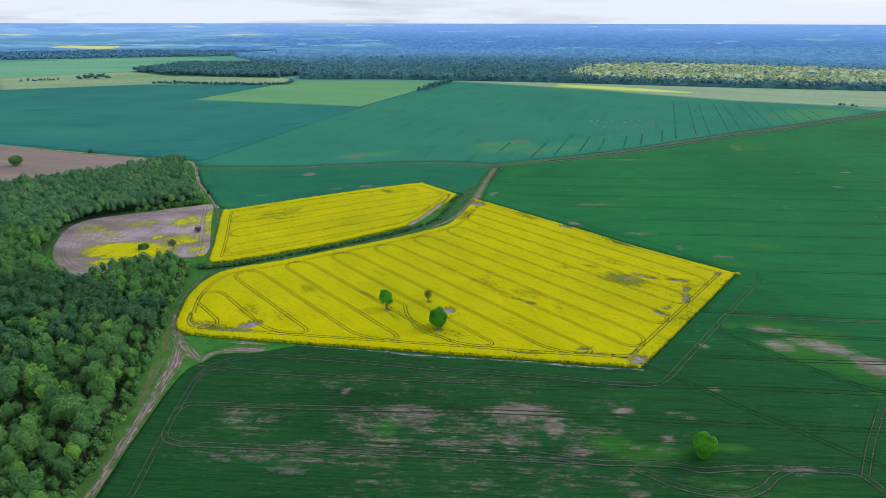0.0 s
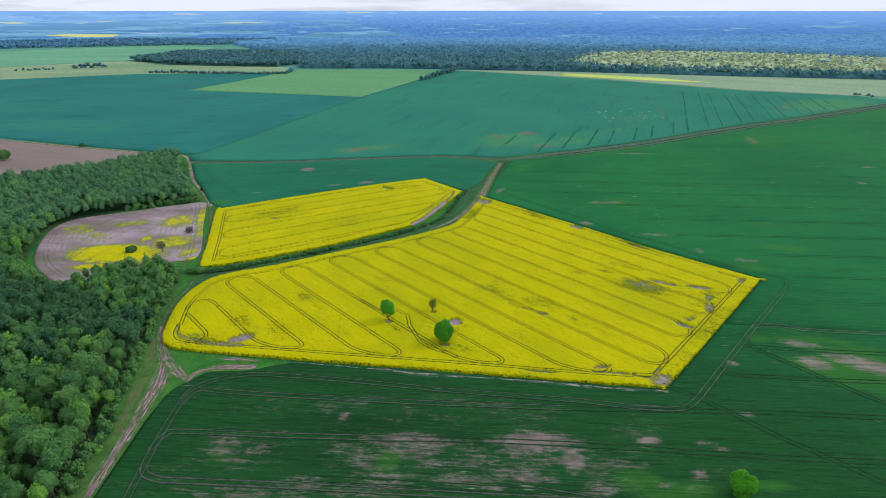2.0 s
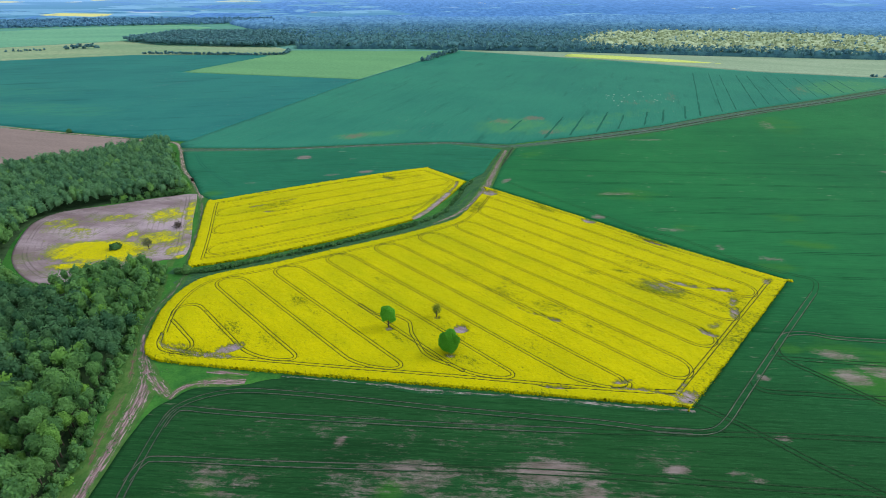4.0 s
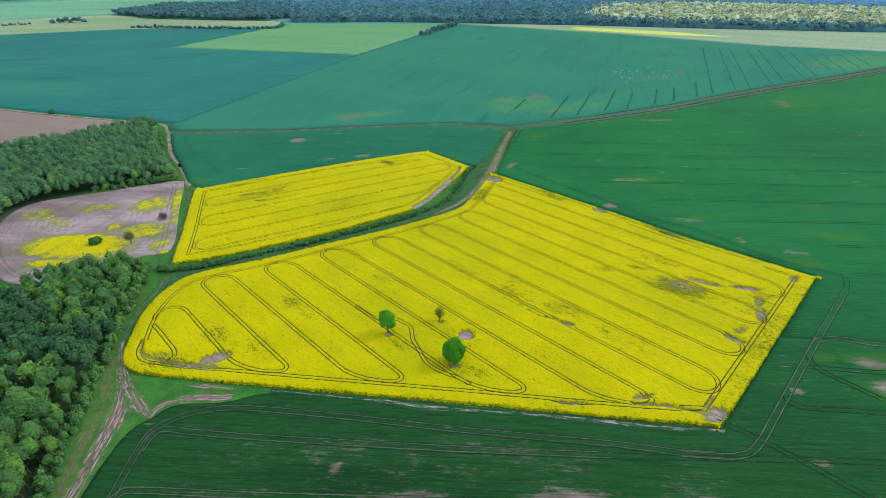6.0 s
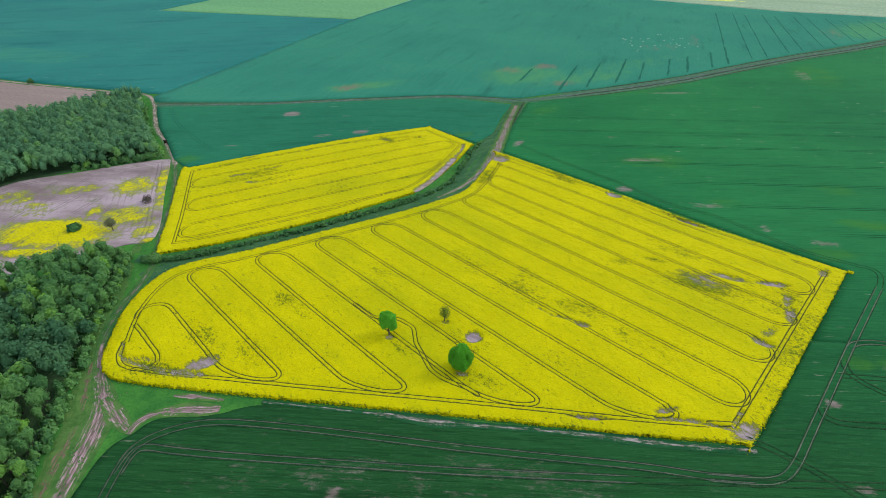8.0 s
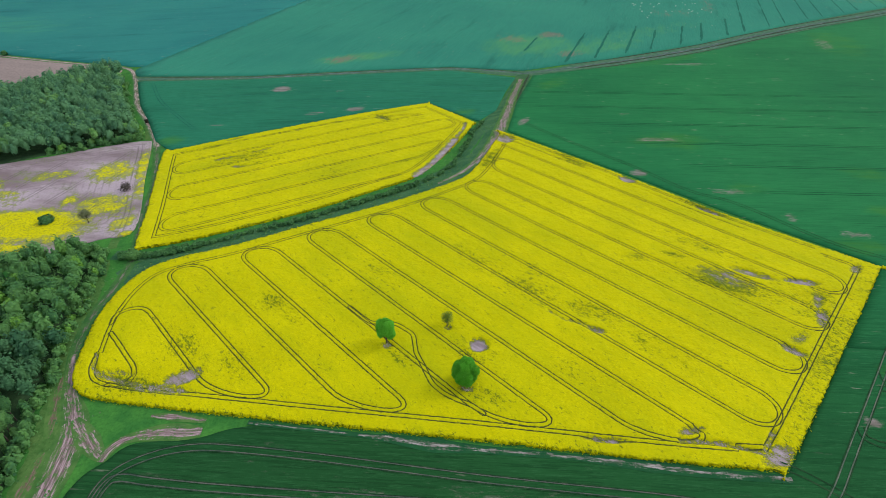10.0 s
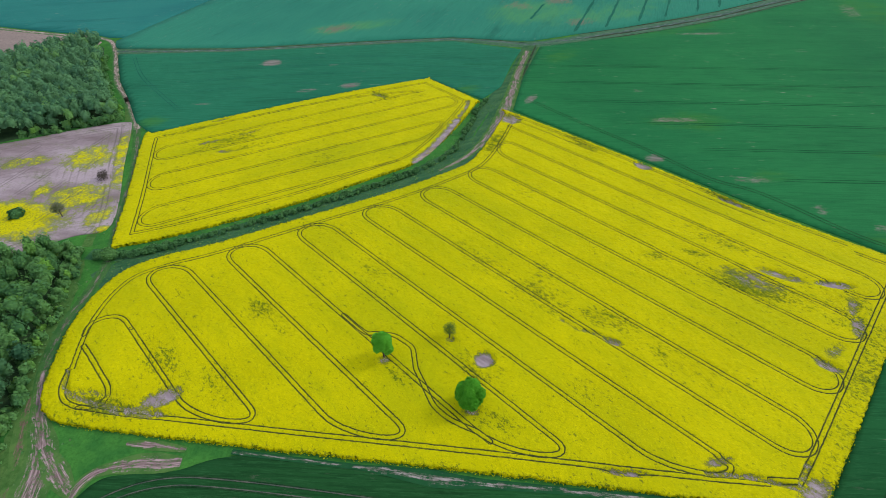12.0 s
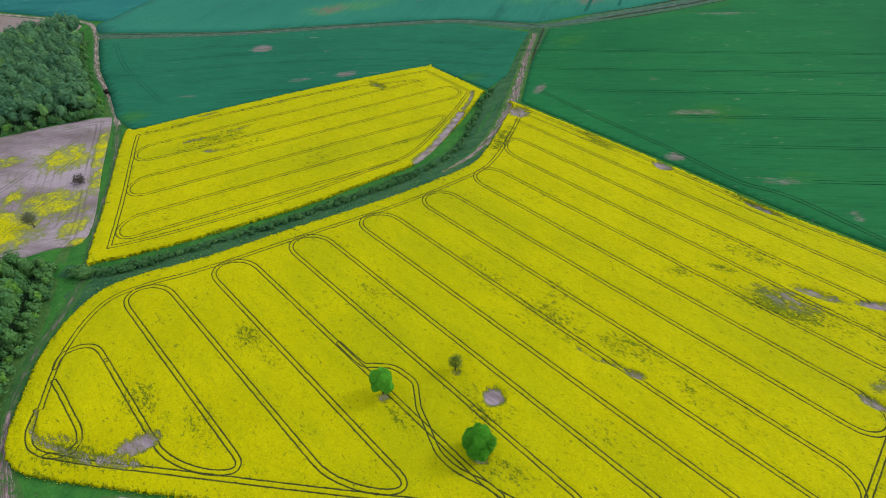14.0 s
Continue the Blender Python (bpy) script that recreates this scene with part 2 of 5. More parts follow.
def rape_material(name, row_turn):
    m = Nodes(name, 0.75, 0.15)
    speck = m.noise(3.4, 3, 0.7, (2.2, 1, 1), row_turn)
    fine, grain, big = m.noise(1.3, 4, 0.75, (1.5, 1, 1), row_turn), m.noise(0.3, 4, 0.65, (3.0, 1, 1), row_turn), m.noise(0.04, 4, 0.6)
    petals = m.mix(m.step(big, 0.3, 0.7), (0.455, 0.420, 0.0004), (0.535, 0.487, 0.0008))
    petals = m.mix(m.step(speck, 0.48, 0.66, 0.0, 0.5), petals, (0.30, 0.31, 0.002))
    petals = m.mix(m.step(grain, 0.45, 0.70, 0.0, 0.30), petals, (0.36, 0.38, 0.002))
    petals = m.mix(m.step(m.noise(0.11, 5, 0.7, (2.2, 1, 1), row_turn), 0.46, 0.72, 0.0, 0.45), petals, (0.39, 0.40, 0.002))
    petals = m.mix(m.step(m.noise(2.2, 3, 0.8, (1.8, 1, 1), row_turn), 0.57, 0.64, 0.0, 0.5), petals, (0.19, 0.22, 0.004))
    petals = m.mix(m.step(m.noise(2.7, 2, 0.6), 0.55, 0.66, 0.0, 0.5), petals, (0.70, 0.63, 0.001))
    petals = m.mix(m.step(m.noise(0.018, 5, 0.65, (2.5, 1, 1), row_turn), 0.46, 0.68, 0.0, 0.55), petals, (0.31, 0.345, 0.003))
    green = m.mix(m.step(speck, 0.4, 0.6), (0.035, 0.075, 0.008), (0.10, 0.16, 0.008))
    thin = m.attr("thin")
    gap = m.math("ADD", m.math("MULTIPLY", fine, 0.62), m.math("MULTIPLY", grain, 0.38))
    gap = m.math("ADD", gap, m.math("MULTIPLY", thin, 0.17))
    col = m.mix(m.step(gap, 0.61, 0.69, 0.0, 0.8), petals, green)
    flecks = m.noise(1.3, 3, 0.6, (1.8, 1, 1), row_turn)
    weedy = m.step(m.noise(0.045, 4, 0.65, (1.6, 1, 1), row_turn), 0.54, 0.72, 0.0, 0.10)
    col = m.mix(m.step(m.math("ADD", m.math("ADD", flecks, weedy), m.math("MULTIPLY", thin, 0.12)), 0.60, 0.74, 0.0, 0.8), col, (0.12, 0.15, 0.01))
    wander = m.math("MULTIPLY", m.math("SUBTRACT", m.noise(0.5, 3), 0.5), 0.3)
    gauge = m.math("SUBTRACT", 0.66, wander)
    off = m.math("ABSOLUTE", m.math("SUBTRACT", m.attr("tram"), gauge))
    for other in ("head", "side"):
        off = m.math("MINIMUM", off, m.math("ABSOLUTE", m.math("SUBTRACT", m.attr(other), gauge)))
    off = m.math("ADD", off, m.math("MULTIPLY", m.math("SUBTRACT", m.noise(2.2, 3, 0.7), 0.5), 0.22))
    rut = m.step(off, 0.07, 0.30, 1.0, 0.0)
    rut = m.math("MULTIPLY", rut, m.step(m.noise(0.18, 4), 0.30, 0.55, 0.85, 1.0))
    col = m.mix(rut, col, m.mix(speck, (0.026, 0.038, 0.012), (0.055, 0.062, 0.02)))
    ragged = m.math("ADD", m.math("MULTIPLY", m.math("SUBTRACT", m.noise(0.8, 5, 0.75, (3.5, 1, 1), row_turn), 0.5), 2.4), m.math("MULTIPLY", m.math("SUBTRACT", m.noise(0.35, 3, 0.6), 0.5), 0.9))
    some = m.step(m.attr("bare"), 0.02, 0.35)
    ragged = m.math("ADD", ragged, m.math("MULTIPLY", m.math("SUBTRACT", m.noise(1.9, 5, 0.8), 0.5), 2.4))
    bare = m.math("ADD", m.attr("bare"), m.math("MULTIPLY", ragged, m.math("MULTIPLY", some, 0.72)))
    col = m.mix(m.step(bare, 0.32, 0.62, 0.0, 0.85), col, m.mix(m.step(speck, 0.4, 0.6), (0.04, 0.07, 0.016), (0.14, 0.16, 0.03)))
    col = m.mix(m.step(bare, 0.58, 0.98), col, soil_colour(m, turn=row_turn))
    return m.done(col, fine, 0.6, 0.3)


def wheat_material(name, base, light, turn, lined=0.65, scruff=0.28, pale=(0.33, 0.25, 0.245), yellow=(0.042, 0.165, 0.022), far_tones=None):
    m = Nodes(name, 0.8, 0.1)
    dark, bright = tuple(0.6 * c for c in base), tuple(1.5 * c + 0.01 for c in light)
    if far_tones:
        # haze and grazing view put into the colour: lighter towards the far right
        xyz = m.n.new("ShaderNodeSeparateXYZ")
        m.l.new(m.coord, xyz.inputs["Vector"])
        up = m.step(m.math("ADD", xyz.outputs["Y"], m.math("MULTIPLY", xyz.outputs["X"], 0.6)), 150.0, 390.0)
        b2, l2 = far_tones
        base, light = m.mix(up, base, b2), m.mix(up, light, l2)
        dark, bright = m.mix(up, dark, tuple(0.62 * c for c in b2)), m.mix(up, bright, tuple(1.4 * c + 0.01 for c in l2))
        lined = m.math("SUBTRACT", lined, m.math("MULTIPLY", up, 0.2))
        scruff = m.math("SUBTRACT", scruff, m.math("MULTIPLY", up, scruff - 0.28))
    big = m.noise(0.008, 4, 0.6)
    mid = m.noise(0.06, 6, 0.65, (7, 1, 1), turn)
    rows = m.noise(0.8, 5, 0.75, (14, 0.7, 1), turn)
    hair = m.noise(1.5, 4, 0.75, (9, 0.6, 1), turn)
    col = m.mix(m.step(big, 0.3, 0.7), base, light)
    col = m.mix(m.step(mid, 0.42, 0.75, 0.0, 0.6), col, light)
    col = m.mix(m.step(mid, 0.45, 0.25, 0.0, 0.7), col, dark)
    col = m.mix(m.step(rows, 0.48, 0.60, 0.0, lined), col, dark)
    col = m.mix(m.step(hair, 0.52, 0.64, 0.0, m.math("MULTIPLY", lined, 0.7)), col, bright)
    streak = m.math("SUBTRACT", m.noise(0.55, 7, 0.75, (8, 0.9, 1), turn), 0.5)
    patchy = m.math("SUBTRACT", m.noise(0.10, 5, 0.65, (2.2, 1, 1), turn), 0.5)
    some = m.step(m.attr("bare"), 0.0, 0.4, scruff, 1.0)
    rough = m.math("MULTIPLY", some, m.math("ADD", m.math("ADD", m.math("MULTIPLY", streak, 1.8), m.math("MULTIPLY", patchy, 1.9)), m.math("MULTIPLY", m.math("SUBTRACT", m.noise(0.9, 6, 0.85, (2.6, 1, 1), turn), 0.5), 2.2)))
    bare = m.math("ADD", m.attr("bare"), rough)
    weak = m.math("ADD", m.attr("weak"), m.math("ADD", m.math("MULTIPLY", patchy, 1.3), m.math("MULTIPLY", streak, 0.8)))
    col = m.mix(m.step(weak, 0.35, 1.1, 0.0, 0.65), col, yellow)
    col = m.mix(m.step(bare, 0.26, 1.10, 0.0, 0.74), col, soil_colour(m, (0.17, 0.125, 0.115), pale, turn))
    lanes = m.noise(0.9, 3, 0.6, (40, 0.55, 1), turn)
    col = m.mix(m.math("MULTIPLY", m.step(lanes, 0.56, 0.66, 0.0, 0.75), lined), col, dark)
    scuff = m.math("MULTIPLY", m.step(m.noise(0.5, 3, 0.6, (5, 0.8, 1), turn), 0.65, 0.74), m.step(m.noise(0.012, 3), 0.47, 0.60))
    col = m.mix(m.math("MULTIPLY", scuff, 0.6), col, (0.30, 0.29, 0.22))
    return m.done(col, m.noise(1.5, 4, 0.7), 0.5, 0.2)


def plain_material(name, dark, pale, scale=0.2, stretch=(1, 1, 1), turn=0.0, fine_scale=2.0, rough=0.9):
    m = Nodes(name, rough, 0.1)
    a, b = m.noise(scale, 5, 0.62, stretch, turn), m.noise(fine_scale, 4, 0.6)
    col = m.mix(m.step(a, 0.3, 0.7), dark, pale)
    col = m.mix(m.step(b, 0.35, 0.75, 0.0, 0.5), col, tuple(0.6 * c for c in dark))
    return m.done(col, b, 0.5, 0.2)


def leaf_material(name, dark, mid, light, lively=1.0, vary=0.6):
    """Foliage: the tone varies from tree to tree and from clump to clump, and some light passes through."""
    m = Nodes(name, 0.6, 0.25)
    info = m.n.new("ShaderNodeObjectInfo")
    geo = m.n.new("ShaderNodeNewGeometry")
    tone = m.math("FRACT", m.math("ADD", m.attr("tone"), info.outputs["Random"]))
    col = m.mix(m.step(tone, 0.0, 0.75), dark, mid)
    col = m.mix(m.step(tone, 0.86, 1.0, 0.0, lively), col, light)
    col = m.mix(m.math("MULTIPLY", geo.outputs["Random Per Island"], vary), col, m.mix(0.5, col, light))
    m.put(m.bsdf.inputs["Base Color"], col)
    glow = m.n.new("ShaderNodeBsdfTranslucent")
    m.put(glow.inputs["Color"], col)
    both = m.n.new("ShaderNodeMixShader")
    both.inputs["Fac"].default_value = 0.3
    m.l.new(m.bsdf.outputs["BSDF"], both.inputs[1])
    m.l.new(glow.outputs["BSDF"], both.inputs[2])
    m.l.new(both.outputs["Shader"], m.n["Material Output"].inputs["Surface"])
    return m.mat


GRASS = plain_material("grass", (0.03, 0.137, 0.028), (0.062, 0.215, 0.036), 0.12, fine_scale=1.2)
ROUGH_GRASS = plain_material("rough_grass", (0.05, 0.135, 0.03), (0.10, 0.19, 0.05), 0.3, fine_scale=1.5)
ROAD_VERGE = plain_material("road_verge", (0.035, 0.115, 0.06), (0.085, 0.165, 0.085), 0.2, fine_scale=1.0)
DITCH = plain_material("ditch_grass", (0.028, 0.10, 0.042), (0.065, 0.15, 0.065), 0.25, (3, 1, 1), 27, 1.2)
DIRT = plain_material("dirt", (0.20, 0.155, 0.145), (0.43, 0.35, 0.335), 0.5, (1, 1, 1), 0, 2.5)
RUT = plain_material("rut", (0.045, 0.07, 0.05), (0.12, 0.125, 0.098), 0.3, fine_scale=2.0)
DARK_RUT = plain_material("dark_rut", (0.012, 0.045, 0.018), (0.03, 0.075, 0.03), 0.3, fine_scale=2.0)
FAINT_RUT = plain_material("faint_rut", (0.014, 0.108, 0.070), (0.022, 0.145, 0.090), 0.05, fine_scale=0.5)
CROP_RUT = plain_material("crop_rut", (0.008, 0.072, 0.026), (0.016, 0.105, 0.038), 0.1, fine_scale=1.0)
DARK_GRASS = plain_material("dark_grass", (0.022, 0.045, 0.022), (0.06, 0.08, 0.045), 0.4, fine_scale=1.5)
GREY_TRACK = plain_material("grey_track", (0.06, 0.095, 0.062), (0.135, 0.155, 0.11), 0.15, fine_scale=1.0)
PLOUGHED = plain_material("ploughed", (0.21, 0.165, 0.145), (0.30, 0.235, 0.205), 0.03, (8, 1, 1), -14, 0.6)
# meadow, pasture and far crop greens carry some haze blue
MEADOW = plain_material("meadow", (0.24, 0.35, 0.215), (0.31, 0.41, 0.265), 0.02, (4, 1, 1), -30, 0.2)
BRIGHT = plain_material("bright_meadow", (0.46, 0.58, 0.13), (0.60, 0.70, 0.18), 0.02, (4, 1, 1), -30, 0.2)
PASTURE = plain_material("pasture", (0.19, 0.32, 0.17), (0.33, 0.40, 0.23), 0.008, (5, 1, 1), 10, 0.1)
PALE_CROP = plain_material("pale_crop", (0.12, 0.30, 0.135), (0.15, 0.35, 0.15), 0.01, (4, 1, 1), -15, 0.2)
SPRING_CROP = plain_material("spring_crop", (0.12, 0.32, 0.20), (0.18, 0.42, 0.24), 0.006, (5, 1, 1), 5, 0.1)
RAPE_A = rape_material("rape_flowers", -45.0)
RAPE_B = rape_material("rape_flowers_strip", 26.0)
WHEAT_A = wheat_material("wheat_near", (0.0112, 0.057, 0.0172), (0.0155, 0.079, 0.0218), -4.0, 0.52, 0.8, far_tones=((0.013, 0.124, 0.042), (0.020, 0.163, 0.050)))
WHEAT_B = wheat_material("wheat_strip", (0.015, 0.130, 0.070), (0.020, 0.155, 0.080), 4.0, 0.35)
# the next two wheats have haze blue mixed into their crop green
WHEAT_D = wheat_material("wheat_hazed", (0.018, 0.145, 0.128), (0.026, 0.185, 0.146), 12.0, 0.12, yellow=(0.05, 0.23, 0.12))
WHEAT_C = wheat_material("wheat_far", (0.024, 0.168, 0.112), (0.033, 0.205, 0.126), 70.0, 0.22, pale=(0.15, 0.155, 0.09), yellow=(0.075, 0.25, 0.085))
def tuft_material(name, a, b, c):
    m = Nodes(name, 0.8, 0.1)
    g = m.n.new("ShaderNodeNewGeometry").outputs["Random Per Island"]
    return m.done(m.mix(m.step(g, 0.55, 0.95), m.mix(g, a, b), c))


FLOWER = tuft_material("loose_flowers", (0.60, 0.56, 0.002), (0.52, 0.52, 0.004), (0.30, 0.34, 0.02))
TUSSOCK = tuft_material("tussocks", (0.05, 0.15, 0.04), (0.08, 0.19, 0.055), (0.11, 0.19, 0.065))
def worn_material(name, dark, pale, grass, grass_b, strands=0.9, cut=0.40):
    m = Nodes(name, 0.9, 0.05)
    comb = m.n.new("ShaderNodeCombineXYZ")
    m.put(comb.inputs[0], m.math("MULTIPLY", m.attr("metres"), 0.7 * strands))
    m.put(comb.inputs[1], m.math("MULTIPLY", m.attr("along"), 0.11))
    t = m.n.new("ShaderNodeTexNoise")
    m.l.new(comb.outputs[0], t.inputs["Vector"])
    for key, value in (("Scale", 1.3), ("Detail", 5.0), ("Roughness", 0.7)):
        t.inputs[key].default_value = value
    away = m.math("POWER", m.math("ABSOLUTE", m.attr("side")), 1.6)
    worn = m.math("SUBTRACT", t.outputs["Fac"], m.math("SUBTRACT", m.math("MULTIPLY", away, 0.42), 0.10))
    worn = m.math("ADD", worn, m.math("MULTIPLY", m.math("SUBTRACT", m.noise(1.4, 6, 0.8), 0.5), 0.75))
    worn = m.math("ADD", worn, m.math("MULTIPLY", m.math("SUBTRACT", m.noise(0.30, 4, 0.7), 0.5), 0.7))
    patchy = m.noise(0.25, 4, 0.6)
    turf = m.mix(m.step(patchy, 0.3, 0.7), grass, grass_b)
    soil = m.mix(m.step(t.outputs["Fac"], 0.42, 0.68), dark, pale)
    return m.done(m.mix(m.step(worn, cut - 0.03, cut + 0.19), turf, soil), m.noise(2.0, 4), 0.5, 0.1)


WORN_DIRT = worn_material("worn_dirt", (0.15, 0.10, 0.098), (0.44, 0.32, 0.325), (0.045, 0.125, 0.03), (0.085, 0.175, 0.045), 1.7, 0.42)
WORN_LANE = worn_material("worn_lane", (0.20, 0.15, 0.125), (0.48, 0.39, 0.34), (0.05, 0.13, 0.05), (0.09, 0.17, 0.065), 1.0, 0.38)
WORN_RED = worn_material("worn_red", (0.12, 0.085, 0.06), (0.24, 0.165, 0.13), (0.05, 0.135, 0.03), (0.10, 0.19, 0.05), 1.4, 0.50)
WORN_GRASS = worn_material("worn_grass", (0.07, 0.085, 0.05), (0.20, 0.185, 0.14), (0.035, 0.115, 0.03), (0.06, 0.15, 0.04), 1.2, 0.50)
WORN_EDGE = worn_material("worn_edge", (0.10, 0.10, 0.075), (0.36, 0.32, 0.30), (0.013, 0.068, 0.026), (0.018, 0.086, 0.03), 1.6, 0.50)
WORN_GREY = worn_material("worn_grey", (0.045, 0.075, 0.07), (0.155, 0.185, 0.175), (0.045, 0.125, 0.07), (0.085, 0.155, 0.09), 0.55, 0.46)
FLECK = plain_material("stone", (0.16, 0.27, 0.20), (0.24, 0.35, 0.26), 2.0, fine_scale=5.0)
TIMBER = plain_material("timber", (0.02, 0.017, 0.014), (0.05, 0.04, 0.03), 2.0, (1, 1, 5), 0, 6.0)
BARK = plain_material("bark", (0.06, 0.05, 0.04), (0.13, 0.11, 0.09), 1.5, (1, 1, 4), 0, 6.0)
LEAF = leaf_material("leaf_wood", (0.066, 0.19, 0.074), (0.122, 0.28, 0.092), (0.20, 0.43, 0.065), 0.85)
LEAF_NORTH = leaf_material("leaf_wood_north", (0.078, 0.215, 0.118), (0.138, 0.31, 0.145), (0.20, 0.41, 0.10), 0.7, 0.4)
LEAF_SPRUCE = leaf_material("leaf_spruce", (0.046, 0.142, 0.068), (0.08, 0.20, 0.085), (0.115, 0.255, 0.09), 0.4, 0.4)
LEAF_LONE = leaf_material("leaf_lone", (0.075, 0.34, 0.02), (0.11, 0.43, 0.03), (0.20, 0.54, 0.05), 0.7)
LEAF_BUSH = leaf_material("leaf_bush", (0.052, 0.155, 0.055), (0.088, 0.23, 0.075), (0.135, 0.30, 0.085), 0.6)
LEAF_GREY = leaf_material("leaf_grey", (0.10, 0.13, 0.06), (0.15, 0.17, 0.08), (0.18, 0.2, 0.1), 0.3)
LEAF_OLIVE = leaf_material("leaf_olive", (0.10, 0.17, 0.025), (0.15, 0.22, 0.03), (0.2, 0.27, 0.04), 0.3)
# distant leaves with haze in their colour, the farther belt bluer and paler
LEAF_HAZE = leaf_material("leaf_haze", (0.075, 0.20, 0.23), (0.11, 0.27, 0.28), (0.16, 0.35, 0.30), 0.5, 0.3)
LEAF_HAZE_FAR = leaf_material("leaf_haze_far", (0.105, 0.27, 0.40), (0.13, 0.32, 0.45), (0.16, 0.36, 0.47), 0.4, 0.2)
# sunlight put into the leaf colour, for a bright patch of forest
LEAF_SUNLIT = leaf_material("leaf_sunlit", (0.34, 0.43, 0.25), (0.41, 0.50, 0.28), (0.49, 0.575, 0.32), 0.6)

# ---- ground ----
radii = np.concatenate([np.linspace(0, 600, 13), np.linspace(700, 2500, 19), np.linspace(2600, 4900, 24)])
turns = np.linspace(0, 2 * math.pi, 180, endpoint=False)


def ring_mesh(name, radii, material):
    r, a = np.meshgrid(radii, turns, indexing="ij")
    x, y = r * np.sin(a), r * np.cos(a)
    i, j = np.meshgrid(np.arange(len(radii) - 1), np.arange(len(turns)), indexing="ij")
    n, k = len(turns), (j + 1) % len(turns)
    q = np.stack([i * n + j, i * n + k, (i + 1) * n + k, (i + 1) * n + j], -1).reshape(-1, 4)
    return mesh_from(name, np.stack([x.ravel(), y.ravel(), rise(x.ravel(), y.ravel())], 1), q[:, ::-1], material, smooth=True)


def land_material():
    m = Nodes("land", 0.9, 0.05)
    # farmland green with a share of blue painted in for haze
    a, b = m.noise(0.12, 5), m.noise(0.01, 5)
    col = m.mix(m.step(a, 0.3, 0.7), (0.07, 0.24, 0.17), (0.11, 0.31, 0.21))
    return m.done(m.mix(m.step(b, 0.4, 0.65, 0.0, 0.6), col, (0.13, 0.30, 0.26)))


def distance_material():
    """Far country: a patchwork of woods, crops and a few pale fields, with haze in its colours."""
    m = Nodes("hazed_far_country", 0.95, 0.0)
    xyz = m.n.new("ShaderNodeSeparateXYZ")
    m.l.new(m.coord, xyz.inputs["Vector"])
    east = m.step(xyz.outputs["X"], -1900.0, 700.0, -0.06, 0.10)
    cover = m.math("ADD", m.noise(0.0030, 6, 0.62, (1.7, 1, 1), 4), east)
    woods = m.step(cover, 0.495, 0.505)
    plots = m.n.new("ShaderNodeMapping")
    plots.vector_type = "TEXTURE"
    plots.inputs["Scale"].default_value, plots.inputs["Rotation"].default_value = (1.9, 1, 1), (0, 0, 0.12)
    m.l.new(m.coord, plots.inputs["Vector"])
    cells = m.n.new("ShaderNodeTexVoronoi")
    cells.inputs["Scale"].default_value = 0.0075
    m.l.new(plots.outputs["Vector"], cells.inputs["Vector"])
    pick = m.n.new("ShaderNodeSeparateColor")
    m.l.new(cells.outputs["Color"], pick.inputs["Color"])
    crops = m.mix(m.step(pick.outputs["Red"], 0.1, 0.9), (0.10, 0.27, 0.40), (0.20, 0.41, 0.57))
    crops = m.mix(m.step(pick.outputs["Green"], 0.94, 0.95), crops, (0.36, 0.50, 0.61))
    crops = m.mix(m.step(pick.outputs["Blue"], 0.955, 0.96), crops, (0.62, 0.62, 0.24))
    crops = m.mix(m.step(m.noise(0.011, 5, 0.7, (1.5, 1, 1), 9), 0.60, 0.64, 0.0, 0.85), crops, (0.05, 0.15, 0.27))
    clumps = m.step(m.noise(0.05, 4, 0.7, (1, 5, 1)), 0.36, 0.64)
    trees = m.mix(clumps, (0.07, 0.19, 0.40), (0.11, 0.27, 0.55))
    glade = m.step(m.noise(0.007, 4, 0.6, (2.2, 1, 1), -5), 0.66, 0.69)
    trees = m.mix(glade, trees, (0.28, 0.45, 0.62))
    far = m.mix(woods, crops, trees)
    # haze painted in: woods and fields fade to blue towards the skyline
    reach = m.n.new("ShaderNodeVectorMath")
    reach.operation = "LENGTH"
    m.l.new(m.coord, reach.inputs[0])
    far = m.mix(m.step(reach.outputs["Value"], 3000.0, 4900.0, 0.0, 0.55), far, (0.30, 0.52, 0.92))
    return m.done(far)


tagged(new("ground", ring_mesh("ground", radii[radii < 710], GRASS)), "open level ground of green grass", "ground", kind="structure")
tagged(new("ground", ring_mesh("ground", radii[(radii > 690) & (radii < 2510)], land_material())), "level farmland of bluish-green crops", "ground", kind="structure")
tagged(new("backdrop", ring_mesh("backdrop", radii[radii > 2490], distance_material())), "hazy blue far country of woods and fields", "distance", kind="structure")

# ---- plan of the fields ----
RAPE_BIG = curve([(30.5, 370.5), (86, 316), (119.5, 281), (159.5, 245.5), (159, 242), (122, 205), (80, 163.5), (77, 163.5), (50, 166.5), (0, 173.5), (-50, 180),
                  (-100, 187), (-113, 190), (-119, 196), (-122, 206), (-125, 222), (-124, 237.5), (-119, 248.5), (-108.5, 255.5),
                  (-90.5, 263), (-60.5, 278.7), (-27, 296), (-5, 310), (7, 320), (17, 340), (28, 368)], 6, True)
RAPE_SMALL = curve([(-131, 262), (-139.5, 293), (-155, 346), (-151.5, 350), (-145.5, 353.5), (-116.5, 369.3), (-60, 397.5), (-16, 415.8), (-12, 414.8), (13.5, 386),
                    (13, 382), (4, 360), (-9, 334), (-20, 318.5), (-38, 306.5), (-66, 289), (-105, 270), (-128, 261.5)], 6, True)
